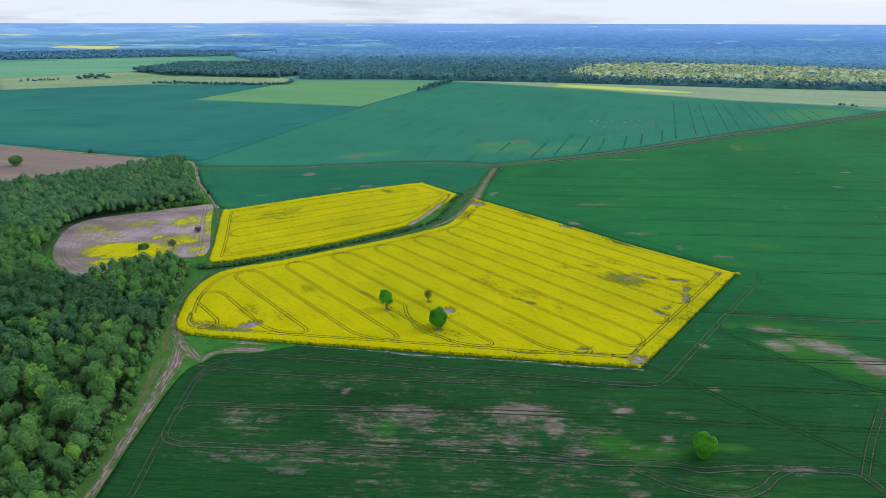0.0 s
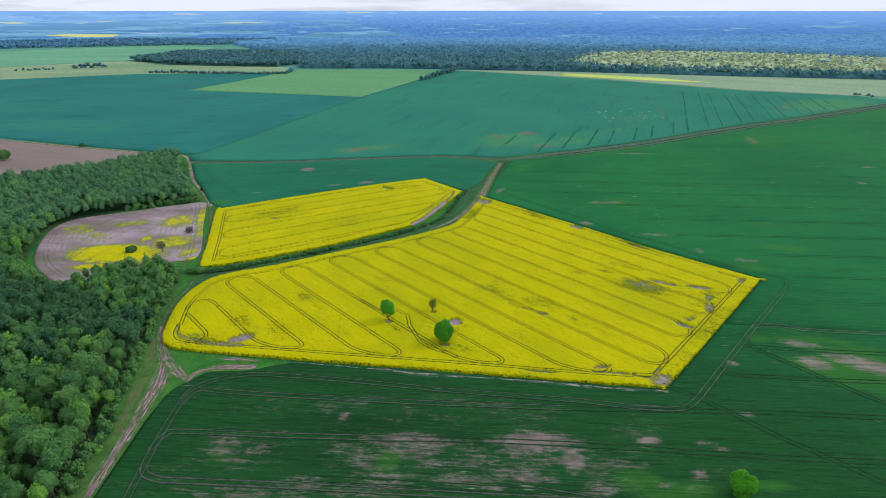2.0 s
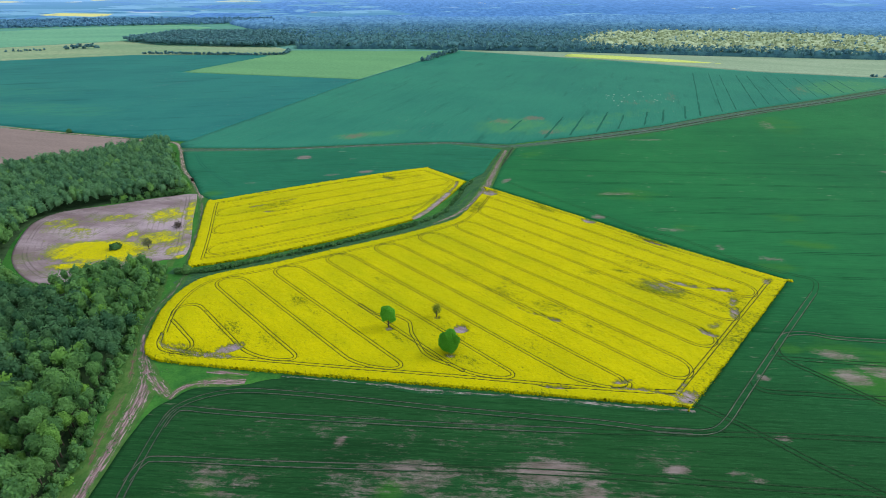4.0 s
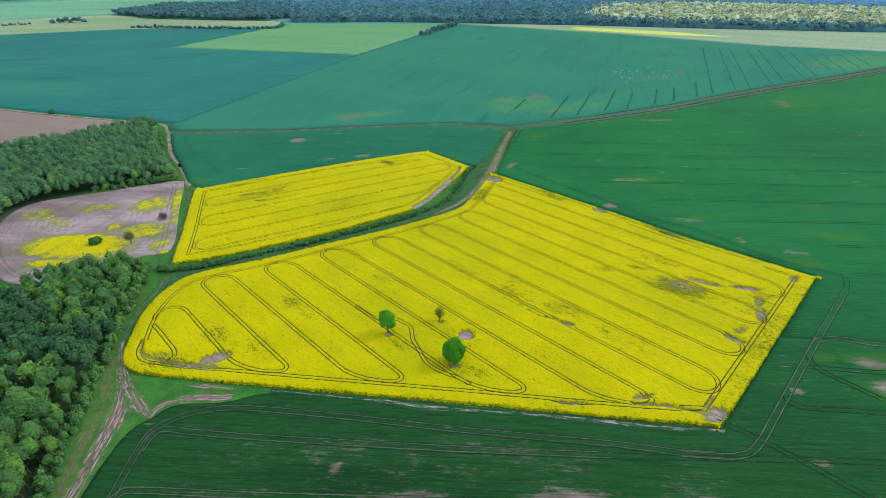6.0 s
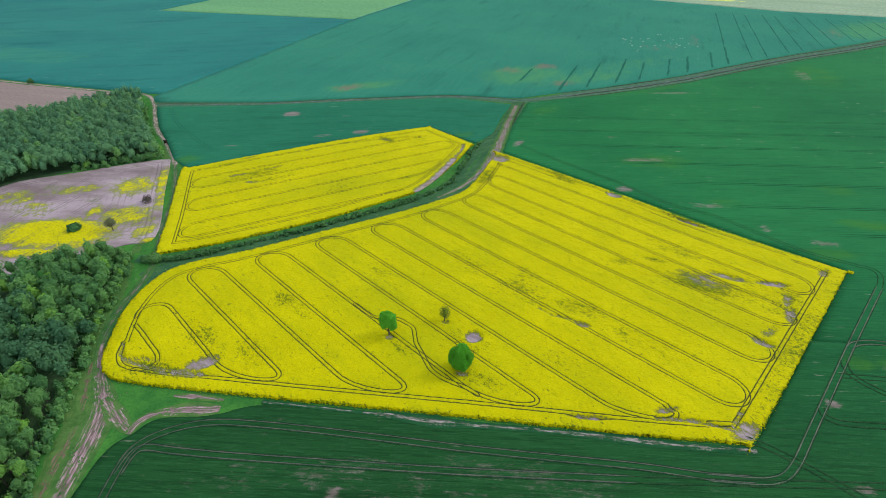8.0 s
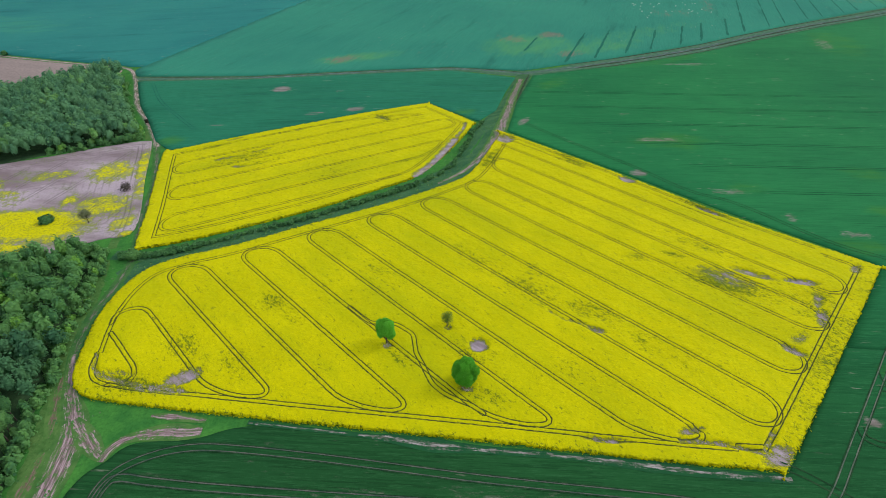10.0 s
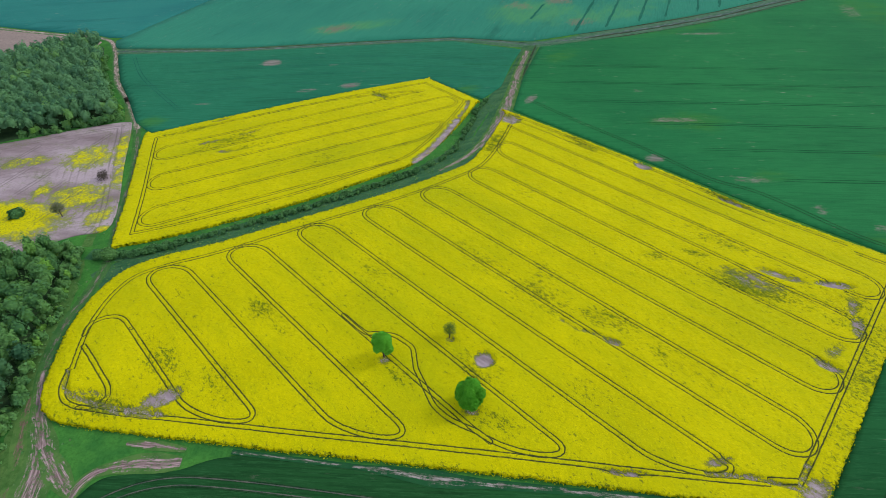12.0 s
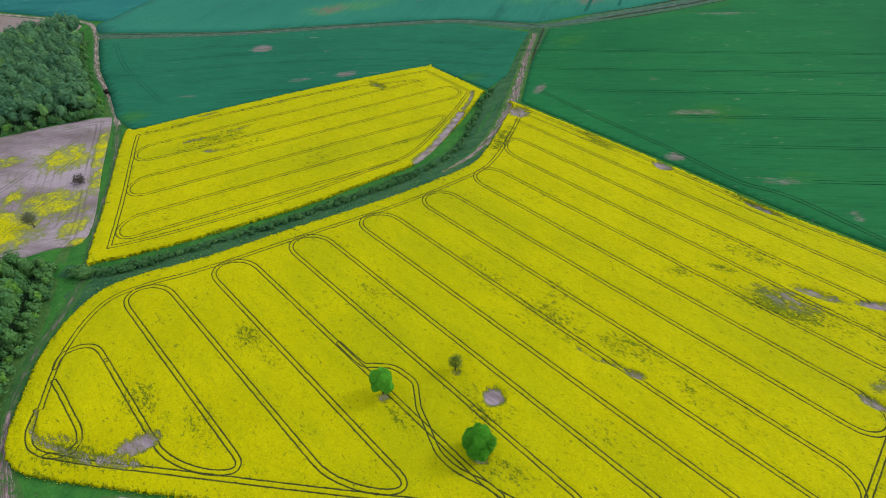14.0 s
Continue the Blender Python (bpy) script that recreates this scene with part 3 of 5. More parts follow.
WHEAT_S = np.concatenate([[(-96.5, -60), (-100.4, 104), (-101.4, 122), (-101.8, 140), (-102.0, 150)], curve([(-101.2, 160), (-99.8, 164.6), (-97.6, 167.2), (-95.4, 169.2), (-93.8, 171.8), (-91, 173.8), (-86, 174.5), (-79, 174.6), (-73, 175.6), (-67, 177.8), (-60, 179)], 5),
                          [(-50, 178), (0, 171.5), (50, 164.8), (79.6, 162.1), (121.8, 204.2), (133, 203.2), (163, 200), (300, 188.5), (420, 179.1), (420, -60)]])
WHEAT_1 = np.array([(121.8, 204.2), (161, 243.8), (161.3, 247.2), (121.5, 284), (88, 318.5), (33, 373.5), (45, 420), (63.5, 472), (98, 483), (132, 493), (212, 527), (282, 565), (362, 607), (449, 648), (702, 776), (900, 883), (1300, 700), (1300, 110), (420, 179.1), (300, 188.5), (163, 200), (133, 203.2)])
WHEAT_2 = np.array([(-167, 363.5), (-155, 352), (-146, 355), (-117, 371), (-60.5, 399.2), (-14.5, 417.5), (17, 388), (29.5, 405), (40, 440), (50, 467), (3, 485), (-73, 476.5), (-146, 467.2), (-223, 464),
                    (-213.5, 444), (-199.5, 416.5), (-183, 391)])
WHEAT_3 = np.array([(-237, 490), (-230, 475.5), (-146, 474.8), (-72, 485.3), (3, 493.3), (57, 483), (95, 498), (130, 510.5), (219, 550.5), (294, 593.5), (380, 638.5), (474, 684.5), (690, 799), (669, 845), (519, 910), (307, 1072),
                    (225, 1120), (44, 1228), (-36, 1066), (-123.5, 846)])
WHEAT_4 = np.array([(-233, 490), (-121.5, 846), (-431, 924), (-350, 1150), (-352, 1166), (-640, 1166), (-870, 1066), (-1100, 760), (-484, 572), (-367, 533.5), (-292, 511.5), (-250, 501.5)])
PALE = np.array([(-126, 848), (-39, 1066), (40, 1228), (-328, 1248), (-428, 926)])
PLOUGH = np.array([(-246, 489), (-256, 496), (-290, 504.8), (-367, 526.8), (-484, 564.8), (-700, 640), (-700, 400), (-420, 380), (-300, 420), (-245, 470)])
MEADOW_R = np.array([(47, 1231), (227, 1124), (309, 1076), (521, 914), (671, 849), (740, 828), (905, 900), (1400, 660), (1500, 860), (1100, 990), (902, 1046), (735, 1084), (522, 1136), (293, 1202), (45, 1250)])
PASTURE_L = np.array([(-872, 1072), (-642, 1170), (-335, 1172), (-330, 1252), (-376, 1312), (-680, 1372), (-832, 1482), (-1060, 1290)])
SPRING_L = np.array([(-1065, 1295), (-836, 1490), (-825, 1690), (-800, 1990), (-1050, 2160), (-1440, 1800), (-1500, 1290)])
FALLOW = curve([(-172, 364), (-192, 357), (-215, 345.5), (-240, 334), (-247, 318), (-240, 296), (-227, 272), (-209, 254), (-191, 245), (-174, 253), (-150, 268), (-138, 276), (-154, 322), (-166, 356)], 5, True)

# ---- oilseed rape in flower ----

U, N = (0.6997, -0.7145), (0.7145, 0.6997)


def drive_lines(poly, along, across, first, gap, count, inset, first_end=1):
    """Tramlines up and down a field, joined by turns at alternate ends."""
    rows = []
    s = np.arange(-600, 600, 0.5)
    for k in range(count):
        c = first + gap * k
        x, y = s * along[0] + c * across[0], s * along[1] + c * across[1]
        ok = inside(poly, x, y)
        if not ok.any():
            rows.append(None)
            continue
        d, _, _ = nearest(poly, x[ok], y[ok], True)
        good = np.nonzero(d > inset)[0]
        rows.append((x[ok][good[[0, -1]]], y[ok][good[[0, -1]]]) if len(good) > 4 else None)
    lines = [np.array([(r[0][0], r[1][0]), (r[0][1], r[1][1])]) for r in rows if r is not None]
    back, turns_made, trims = 9.0, [], {}
    for k in range(len(lines) - 1):
        e = (k + first_end) % 2
        a, b = lines[k], lines[k + 1]
        da, db = (a[e] - a[1 - e]) / np.linalg.norm(a[e] - a[1 - e]), (b[e] - b[1 - e]) / np.linalg.norm(b[e] - b[1 - e])
        p0, p1, p2, p3 = a[e] - back * da, a[e] + 1.5 * da, b[e] + 1.5 * db, b[e] - back * db
        t = np.linspace(0, 1, 15)[:, None]
        turns_made.append((1 - t) ** 3 * p0 + 3 * t * (1 - t) ** 2 * p1 + 3 * t ** 2 * (1 - t) * p2 + t ** 3 * p3)
        trims[(k, e)], trims[(k + 1, e)] = p0, p3
    for (k, e), p in trims.items():
        lines[k][e] = p
    winding = []
    for k, line in enumerate(lines):
        e = (k + first_end) % 2
        winding.append(line if e else line[::-1])
        if k < len(turns_made):
            winding.append(turns_made[k])
    return lines, np.concatenate(winding)


def rape_crop(name, outline, cell, winding, loops, inset, bare, thin, material, label, strips=()):
    f = Field(outline, cell, 0.22)
    border = f.border()
    tram, side = near_lines([winding], f.x, f.y, 4.0), near_lines(loops, f.x, f.y, 4.0)
    head = np.abs(border - (inset(f.x, f.y) if callable(inset) else inset))
    b = blobs(bare, f.x, f.y)
    for points, width, strength in strips:
        d, _, _ = nearest(curve(points, 6), f.x, f.y)
        b = np.maximum(b, strength * np.clip(1.5 - d / width, 0, 1))
    t = np.maximum(blobs(thin, f.x, f.y), np.clip(1 - border / 2.2, 0, 1) * 0.6)
    jitter = RNG.normal(0, 0.07, len(f.x))
    wave = np.sin(f.x * 0.9 + 2 * np.sin(f.y * 0.31)) * np.sin(f.y * 0.8 + 2 * np.sin(f.x * 0.27)) * 0.08
    rut = np.max([np.clip(1 - np.abs(d - 0.66) / 0.42, 0, 1) for d in (tram, head, side)], 0)
    jitter, wave = jitter * (1 - 0.85 * rut), wave * (1 - rut)
    z = (1.25 + jitter + wave) * (1 - np.clip(b * 1.3 - 0.25, 0, 0.9)) * (1 - 0.45 * t * RNG.random(len(f.x))) - 0.3 * rut
    z = np.maximum(z, 0.06)
    ob = f.build(name, z, material, [("tram", tram), ("head", head), ("side", side), ("bare", b), ("thin", t)])
    return tagged(ob, label, "crop field", kind="stuff")


_, big_winding = drive_lines(RAPE_BIG, U, N, 78.6, 12.59, 16, 5.2)
bypass = curve([(-39.6, 225.2), (-32.1, 218.0), (-28.7, 217.4), (-23.4, 216.7), (-19.5, 214.0), (-17.1, 211.5), (-16.4, 207.8), (-15.7, 203.7), (-13.9, 199.5), (-12.3, 195.4), (-10.6, 191.7), (-7.3, 188.3), (-3.6, 186.0), (0.7, 183.8), (3.7, 181.1)], 6)
big_winding[0] = (-105.5, 220.8)
corner_arc = curve([(-118.8, 218.5), (-119.1, 222.4), (-116.6, 225.1), (-112.6, 225.9), (-109.3, 224.5), (-105.5, 220.8)], 6)
corner_loop = curve([(-116.8, 214.2), (-112.4, 209.9), (-107.3, 204.6), (-102.4, 199.4), (-101.3, 195.9), (-103.3, 193.4), (-107.5, 193.0)], 6)


def headland(x, y):
    """How far inside the edge the outer tramline runs: close along the north-east, wider along the wood."""
    return np.where((0.7145 * x + 0.6997 * y > 276) & (x < 143), 2.6, np.where((y + 0.135 * x < 190) & (x < 70), 4.9, 6.0))


rape_crop("rape_field", RAPE_BIG, 0.42, big_winding, [bypass, corner_loop, corner_arc], headland,
          [(-86, 195.5, 5.5, 2.8, 25, 0.95), (-92, 191.5, 11, 1.8, -8, 0.66), (-106, 197.5, 8, 1.2, -10, 0.45), (4.1, 207.1, 2.9, 2.6, 0, 1.3), (44, 213, 3, 1.3, -30, 0.8), (37, 217, 6, 1, -20, 0.5), (31, 221, 3, 0.9, -50, 0.5), (85, 314, 4, 3, -45, 1.0), (113, 284, 6, 1.6, -42, 0.85), (145, 260, 6, 1.3, -42, 0.7), (151, 243, 4, 2, 45, 0.7), (60, 175, 4, 1.4, 10, 0.75),
           (99, 239, 11, 4.5, -35, 0.62), (110, 241, 8, 2.0, -30, 0.78), (126, 236, 6, 1.6, -12, 1.05), (122, 217, 6, 2.0, 60, 0.78), (109, 208, 5, 2.0, 30, 0.62), (104, 203, 4, 2, -40, 0.8), (126, 226, 5, 2.0, 55, 0.7),
           (30, 362, 6, 5, -45, 0.9), (80, 167, 5, 3, 20, 0.9), (36, 172.5, 6, 1, -7, 0.8), (-25.3, 207.2, 2.2, 1.6, 0, 0.6), (-1, 190, 3, 2.0, 0, 0.5), (-5.6, 214.6, 1.5, 1.1, 0, 0.62)],
          [(-20, 201, 6, 2.2, -50, 0.68), (4, 188, 9, 3, -30, 0.65), (-67, 229, 6, 4, -45, 0.75), (-59, 221, 6, 2.5, -45, 0.6), (-90, 207, 12, 5, -50, 0.6), (-72, 200, 8, 4, -50, 0.6), (8, 250, 14, 5, -45, 0.5), (25, 232, 16, 5, -45, 0.45), (60, 205, 14, 5, -45, 0.45), (-30, 245, 12, 5, -45, 0.45), (2, 203, 7, 6, 0, 0.6), (95, 262, 14, 5, -40, 0.5), (70, 252, 7, 3, 0, 0.7), (85, 253, 6, 2, -20, 0.8), (125, 225, 12, 7, 50, 0.7), (-100, 193, 12, 4, -8, 0.8),
           (119.5, 206, 58, 4.0, 45, 0.55), (20, 338, 14, 4, 65, 0.9), (60, 335, 12, 3, -45, 0.8), (112, 288, 12, 3, -45, 0.8), (98, 236, 16, 7, -30, 0.9), (44, 222, 10, 4, -25, 0.8)],
          RAPE_A, "bright yellow flowering oilseed rape crop with dark tractor tramlines",
          [([(-117, 205), (-113, 198), (-104, 194.5), (-92, 192)], 1.0, 0.6), ([(76, 166), (78, 169.5), (82, 174)], 1.0, 0.6), ([(56, 172), (66, 171), (76, 168)], 0.9, 0.7)])
U2, N2 = (0.893, 0.45), (-0.45, 0.893)
_, small_winding = drive_lines(RAPE_SMALL, U2, N2, 298.5, 12.9, 8, 6.3, 0)
rape_crop("rape_field", RAPE_SMALL, 0.46, small_winding, [], 6.3,
          [(-18, 321, 3, 2.5, 60, 1.0), (-41, 393, 6, 1.8, -40, 0.6), (-121, 340, 6, 1.6, 30, 0.55), (-109, 331, 6, 1.8, 10, 0.55), (-103, 350, 8, 1.3, 30, 0.42), (-122, 364, 6, 1.3, 30, 0.6), (-88, 376, 5, 1.0, 27, 0.5)],
          [(-112, 341, 16, 6, 28, 0.75), (-98, 336, 12, 3, 25, 0.6), (-41, 393, 9, 4, -40, 0.9), (-135, 352, 16, 3, 30, 0.6), (-25, 335, 6, 2, 20, 0.6)],
          RAPE_B, "yellow flowering oilseed rape strip beside the ditch",
          [([(-19, 320), (-12, 331), (-4, 348), (2, 362)], 2.2, 0.95), ([(2, 362), (7, 375), (9, 384)], 1.2, 0.75)])

# ---- green wheat ----
def wheat(name, outline, cell, height, material, bare, weak, label):
    f = Field(outline, cell)
    z = height + RNG.normal(0, 0.03, len(f.x))
    ob = f.build(name, z, material, [("bare", blobs(bare, f.x, f.y)), ("weak", blobs(weak, f.x, f.y))])
    return tagged(ob, label, "crop field", kind="structure")


wheat_s = wheat("wheat_field", WHEAT_S, 1.6, 0.3, WHEAT_A,
                [(30, 138.2, 14.7, 4.2, -4, 0.95), (23.3, 123.9, 5.6, 2.6, -4, 0.8), (38, 130.2, 4, 5, -4, 0.95), (14.4, 120.1, 5, 1.6, -4, 0.75), (42.6, 120.1, 6.5, 6.2, -4, 0.55), (-10.8, 140.6, 11.8, 2.4, -4, 0.8), (-7.3, 128.7, 5, 5, -4, 0.5), (-33.6, 136, 6.5, 1.6, -4, 0.65), (-58.1, 136.9, 5, 1.6, -4, 0.65), (-43.7, 121.7, 9, 4.3, -4, 0.62), (-35.5, 150.2, 2.4, 1.4, 50, 1.0), (-41, 152.4, 3.3, 1.4, -4, 0.75),
                 (64.8, 138, 3.4, 1.0, -4, 1.15), (-48.8, 113.2, 6, 1.4, -4, 0.65), (39, 105.9, 4, 1.6, -4, 0.65), (147.8, 188.8, 9, 3, -8, 0.9), (143.7, 177.3, 5.5, 4, -30, 0.9), (164.8, 175, 10, 5.5, -25, 1.05), (173.3, 163, 8, 6.5, -30, 1.15), (188, 155, 14, 8, -30, 0.95), (155.2, 180.7, 8.6, 3.5, -25, 0.75), (82.2, 136.8, 3.4, 1.4, -4, 0.95), (85.8, 134.3, 3.2, 1.3, -4, 0.95), (74, 124.9, 2.2, 1.5, -4, 0.9), (61.7, 120.9, 2.2, 1.4, -4, 0.85),
                 (108.8, 111.3, 6.5, 2, -4, 0.95), (90.5, 111.4, 2.6, 1.4, -4, 0.8), (56.7, 103, 4.2, 1.4, -4, 0.85), (101.8, 149.4, 2.8, 1.3, -4, 0.9), (111.5, 177, 2.2, 1.6, 0, 1.1), (10, 130, 60, 14, -4, 0.40), (-30, 119, 60, 5, -4, 0.42), (-10, 148, 80, 12, -4, 0.24), (-66, 134, 22, 10, -4, 0.30), (20, 108, 70, 10, -4, 0.28)],
                [(-18.7, 131.1, 5, 5, -4, 0.9), (55.7, 123.4, 9, 4.1, -4, 1.0), (66, 118.3, 18, 6, -4, 0.8), (93.4, 120.8, 8, 2.4, -4, 1.0), (160, 184, 30, 13, -32, 0.85), (157, 169.5, 26, 15, -32, 0.95), (-71.9, 131.2, 5, 5.6, -4, 0.6), (160.7, 145.9, 3, 3, -4, 0.9), (131, 193, 6, 5, 0, 0.9), (95, 107, 30, 7, 0, 0.6), (-86, 134, 12, 8, 0, 0.4)],
                "dark green winter wheat with patchy bare brown soil")
wheat_1 = wheat("wheat_field", WHEAT_1, 3.0, 0.3, WHEAT_A,
                [(45.1, 388, 6, 2.6, 65, 1.1), (92.9, 320.8, 3.6, 3, -20, 1.15), (107.9, 397.1, 4, 2.2, 0, 0.85), (117.4, 359.9, 13, 3, 0, 0.62), (188.5, 496, 22, 3, 0, 0.66), (328, 548, 7, 18, -20, 0.6), (330, 448.8, 4, 2.2, 0, 1.0), (374.3, 447.4, 6, 2.4, 0, 1.0), (334.7, 403, 4.5, 2.2, 0, 0.95), (202, 388.6, 6, 2.2, 0, 0.6), (236.8, 459.5, 7, 3, 0, 0.5), (167, 266, 6, 2.4, -10, 1.0), (129, 302, 10, 2.6, -10, 0.7), (147, 280, 3, 3, 0, 0.7), (98, 497, 10, 2.4, 10, 0.5)],
                [(125.6, 359.1, 26, 14, 0, 0.75), (341, 551.6, 26, 50, -20, 0.7), (140.3, 305.2, 13, 8, 0, 0.6), (206.5, 318.2, 14, 9, 0, 0.6), (199, 282, 16, 7, -10, 0.85), (166, 506, 60, 12, 22, 0.7), (614, 717, 18.6, 60.6, -60, 0.7), (165, 258, 14, 6, 0, 0.8), (75, 455, 20, 10, 40, 0.7), (430, 450, 70, 14, -6, 0.5)],
                "rich green winter wheat sloping to a farm track")
wheat_2 = wheat("wheat_field", WHEAT_2, 3.0, 0.3, WHEAT_B,
                [(-115, 446, 6, 5, 0, 1.4), (-60, 408.5, 6, 3.5, 20, 1.1), (-84, 402, 7, 2, 10, 0.6), (-140, 385, 7, 2, 10, 0.45), (-75, 441, 4, 2, 0, 0.5)],
                [(-158, 364, 9, 7, 0, 0.9), (10, 402, 10, 7, 40, 0.8)], "bluish-green winter wheat between the rape and a farm track")
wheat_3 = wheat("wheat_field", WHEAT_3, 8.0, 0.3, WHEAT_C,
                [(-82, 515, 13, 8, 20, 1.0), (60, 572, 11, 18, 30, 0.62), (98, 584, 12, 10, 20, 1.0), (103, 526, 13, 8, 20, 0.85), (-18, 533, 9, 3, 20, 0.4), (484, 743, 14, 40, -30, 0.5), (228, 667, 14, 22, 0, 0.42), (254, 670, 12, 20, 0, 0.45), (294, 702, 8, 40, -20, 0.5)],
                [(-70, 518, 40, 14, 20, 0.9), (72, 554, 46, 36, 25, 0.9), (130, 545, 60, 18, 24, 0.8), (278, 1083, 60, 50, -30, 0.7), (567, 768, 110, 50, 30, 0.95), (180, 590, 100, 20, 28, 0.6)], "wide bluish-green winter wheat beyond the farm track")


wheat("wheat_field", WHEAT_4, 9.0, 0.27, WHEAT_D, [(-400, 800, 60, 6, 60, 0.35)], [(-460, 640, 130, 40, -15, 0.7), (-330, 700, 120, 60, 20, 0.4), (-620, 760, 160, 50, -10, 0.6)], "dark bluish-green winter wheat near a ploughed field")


def flat_field(name, outline, cell, z, material, label):
    f = Field(outline, cell)
    return tagged(f.build(name, z + RNG.normal(0, 0.02, len(f.x)), material), label, "field", kind="structure")


flat_field("pale_crop_field", PALE, 10, 0.25, PALE_CROP, "pale green spring crop in a block among wheat")
flat_field("ploughed_field", PLOUGH, 5, 0.1, PLOUGHED, "bare brown ploughed field behind the wood")
flat_field("meadow", MEADOW_R, 12, 0.2, MEADOW, "dull yellowish-green meadow before the forest")
flat_field("bright_meadow", np.array([(250, 1128), (312, 1092), (420, 1040), (520, 1010), (440, 1085), (350, 1140), (270, 1172)]), 12, 0.3, BRIGHT, "bright yellow-green strip of meadow before the forest")
flat_field("pasture", PASTURE_L, 14, 0.2, PASTURE, "straw-coloured pasture with darker green streaks")
flat_field("spring_crop_field", SPRING_L, 20, 0.2, SPRING_CROP, "light green spring crop in the distance")

# ---- patchy fallow corner ----
def fallow_material():
    m = Nodes("fallow_soil", 0.85, 0.1)
    sweep, crumb = m.noise(0.045, 5, 0.6, (2.6, 1, 1), -8), m.noise(1.1, 5, 0.75)
    col = m.mix(m.step(sweep, 0.34, 0.66), (0.20, 0.15, 0.155), (0.40, 0.325, 0.345))
    col = m.mix(m.step(crumb, 0.45, 0.7, 0, 0.4), col, (0.16, 0.13, 0.12))
    lines = m.math("SINE", m.math("MULTIPLY", m.attr("edge"), 2.1))
    col = m.mix(m.math("MULTIPLY", m.step(lines, 0.5, 0.95, 0.0, 0.35), m.step(m.noise(0.05, 3), 0.4, 0.6)), col, (0.17, 0.13, 0.13))
    weeds = m.math("ADD", m.noise(0.07, 5, 0.7, (2.0, 1, 1), -6), m.math("MULTIPLY", m.math("SUBTRACT", m.noise(0.9, 4, 0.8), 0.5), 0.5))
    col = m.mix(m.step(weeds, 0.52, 0.72, 0, 0.75), col, (0.15, 0.18, 0.07))
    rape = m.math("ADD", m.attr("rape"), m.math("MULTIPLY", m.math("SUBTRACT", m.noise(0.20, 7, 0.8), 0.5), 2.3))
    rape = m.math("ADD", rape, m.math("MULTIPLY", m.math("SUBTRACT", m.noise(1.2, 4, 0.8), 0.5), 0.9))
    fine = m.noise(1.4, 3, 0.7)
    yellow = m.mix(m.step(fine, 0.44, 0.66, 0, 0.6), (0.56, 0.51, 0.004), (0.12, 0.17, 0.02))
    col = m.mix(m.step(rape, 0.28, 0.5, 0.0, 0.8), col, (0.17, 0.21, 0.04))
    col = m.mix(m.step(rape, 0.42, 0.95), col, yellow)
    tram = m.math("ABSOLUTE", m.math("SUBTRACT", m.attr("tram"), 0.95))
    col = m.mix(m.math("MULTIPLY", m.step(tram, 0.15, 0.45, 0.4, 0.0), m.step(m.noise(0.06, 3), 0.36, 0.52)), col, (0.085, 0.085, 0.06))
    return m.done(col, fine, 0.6, 0.3)


fallow = Field(FALLOW, 0.8)
fal_border = fallow.border()
fal_lines, _ = drive_lines(FALLOW, (0.27, 0.963), (0.963, -0.27), -300, 12.6, 13, 4.0)
fal_tram = np.minimum(near_lines(fal_lines, fallow.x, fallow.y, 4.0), np.abs(fal_border - 5.5))
fal_rape = blobs([(-186, 279, 25, 12, -5, 1.25), (-188, 262.5, 14, 3.5, 0, 0.95), (-173, 328, 12, 11, -20, 0.72), (-161, 295, 14, 10, -10, 0.70), (-146, 281, 5, 7, -15, 0.7), (-161, 335, 3, 19, 18, 0.75), (-151, 312, 4, 13, 15, 0.65), (-201, 324, 13, 5, 20, 0.62), (-179, 300, 4, 6, 0, 0.75), (-226, 312, 11, 7, 30, 0.52), (-140, 272, 3, 3, 0, 0.8), (-208, 300, 10, 7, 0, 0.4), (-233, 318, 10, 5, 30, 0.5), (-236, 340, 6, 2, 25, 0.5), (-213, 306, 8, 4, 0, 0.5)], fallow.x, fallow.y)
fal_z = 0.12 + np.abs(RNG.normal(0, 0.06, len(fallow.x))) + np.clip(fal_rape * 1.6 - 0.6, 0, 0.8) * RNG.uniform(0.5, 1.1, len(fallow.x))
tagged(fallow.build("fallow_field", fal_z, fallow_material(), [("rape", fal_rape), ("tram", fal_tram), ("edge", fal_border)]), "bare mauve-brown soil with ragged patches of yellow rape", "field", kind="stuff")

# ---- tracks ----
def track(name, pieces, label, material=DIRT):
    v, q = joined(pieces)
    return tagged(new(name, mesh_from(name, v, q, material)), label, "farm track", kind="structure")


TRACK_W = [(-98, -60), (-100.4, 60), (-102.6, 104), (-103.8, 122), (-105.2, 146), (-106.4, 160), (-108, 172), (-110.5, 181), (-118, 192), (-124.5, 206), (-128, 222), (-127.8, 238), (-128.5, 252), (-131, 262)]
LANE = [(-131, 262), (-139, 285), (-147, 316), (-163, 356), (-173, 374), (-185, 393), (-202, 418), (-216, 446), (-227, 469), (-241, 491), (-258, 500), (-292, 508), (-367, 530), (-484, 568), (-640, 615)]
FAR_ROAD = [(-227, 470), (-145, 471), (-70, 481), (3, 489), (57, 477), (98, 490), (154, 511), (215, 538.5), (288, 579), (370, 621.5), (459, 663), (700, 787), (900, 895), (1300, 1010)]
DITCH_LINE = [(58, 476), (44, 431), (31, 393), (21, 358), (8, 331), (-16, 307), (-55, 284), (-95, 263), (-120, 250), (-128, 243)]
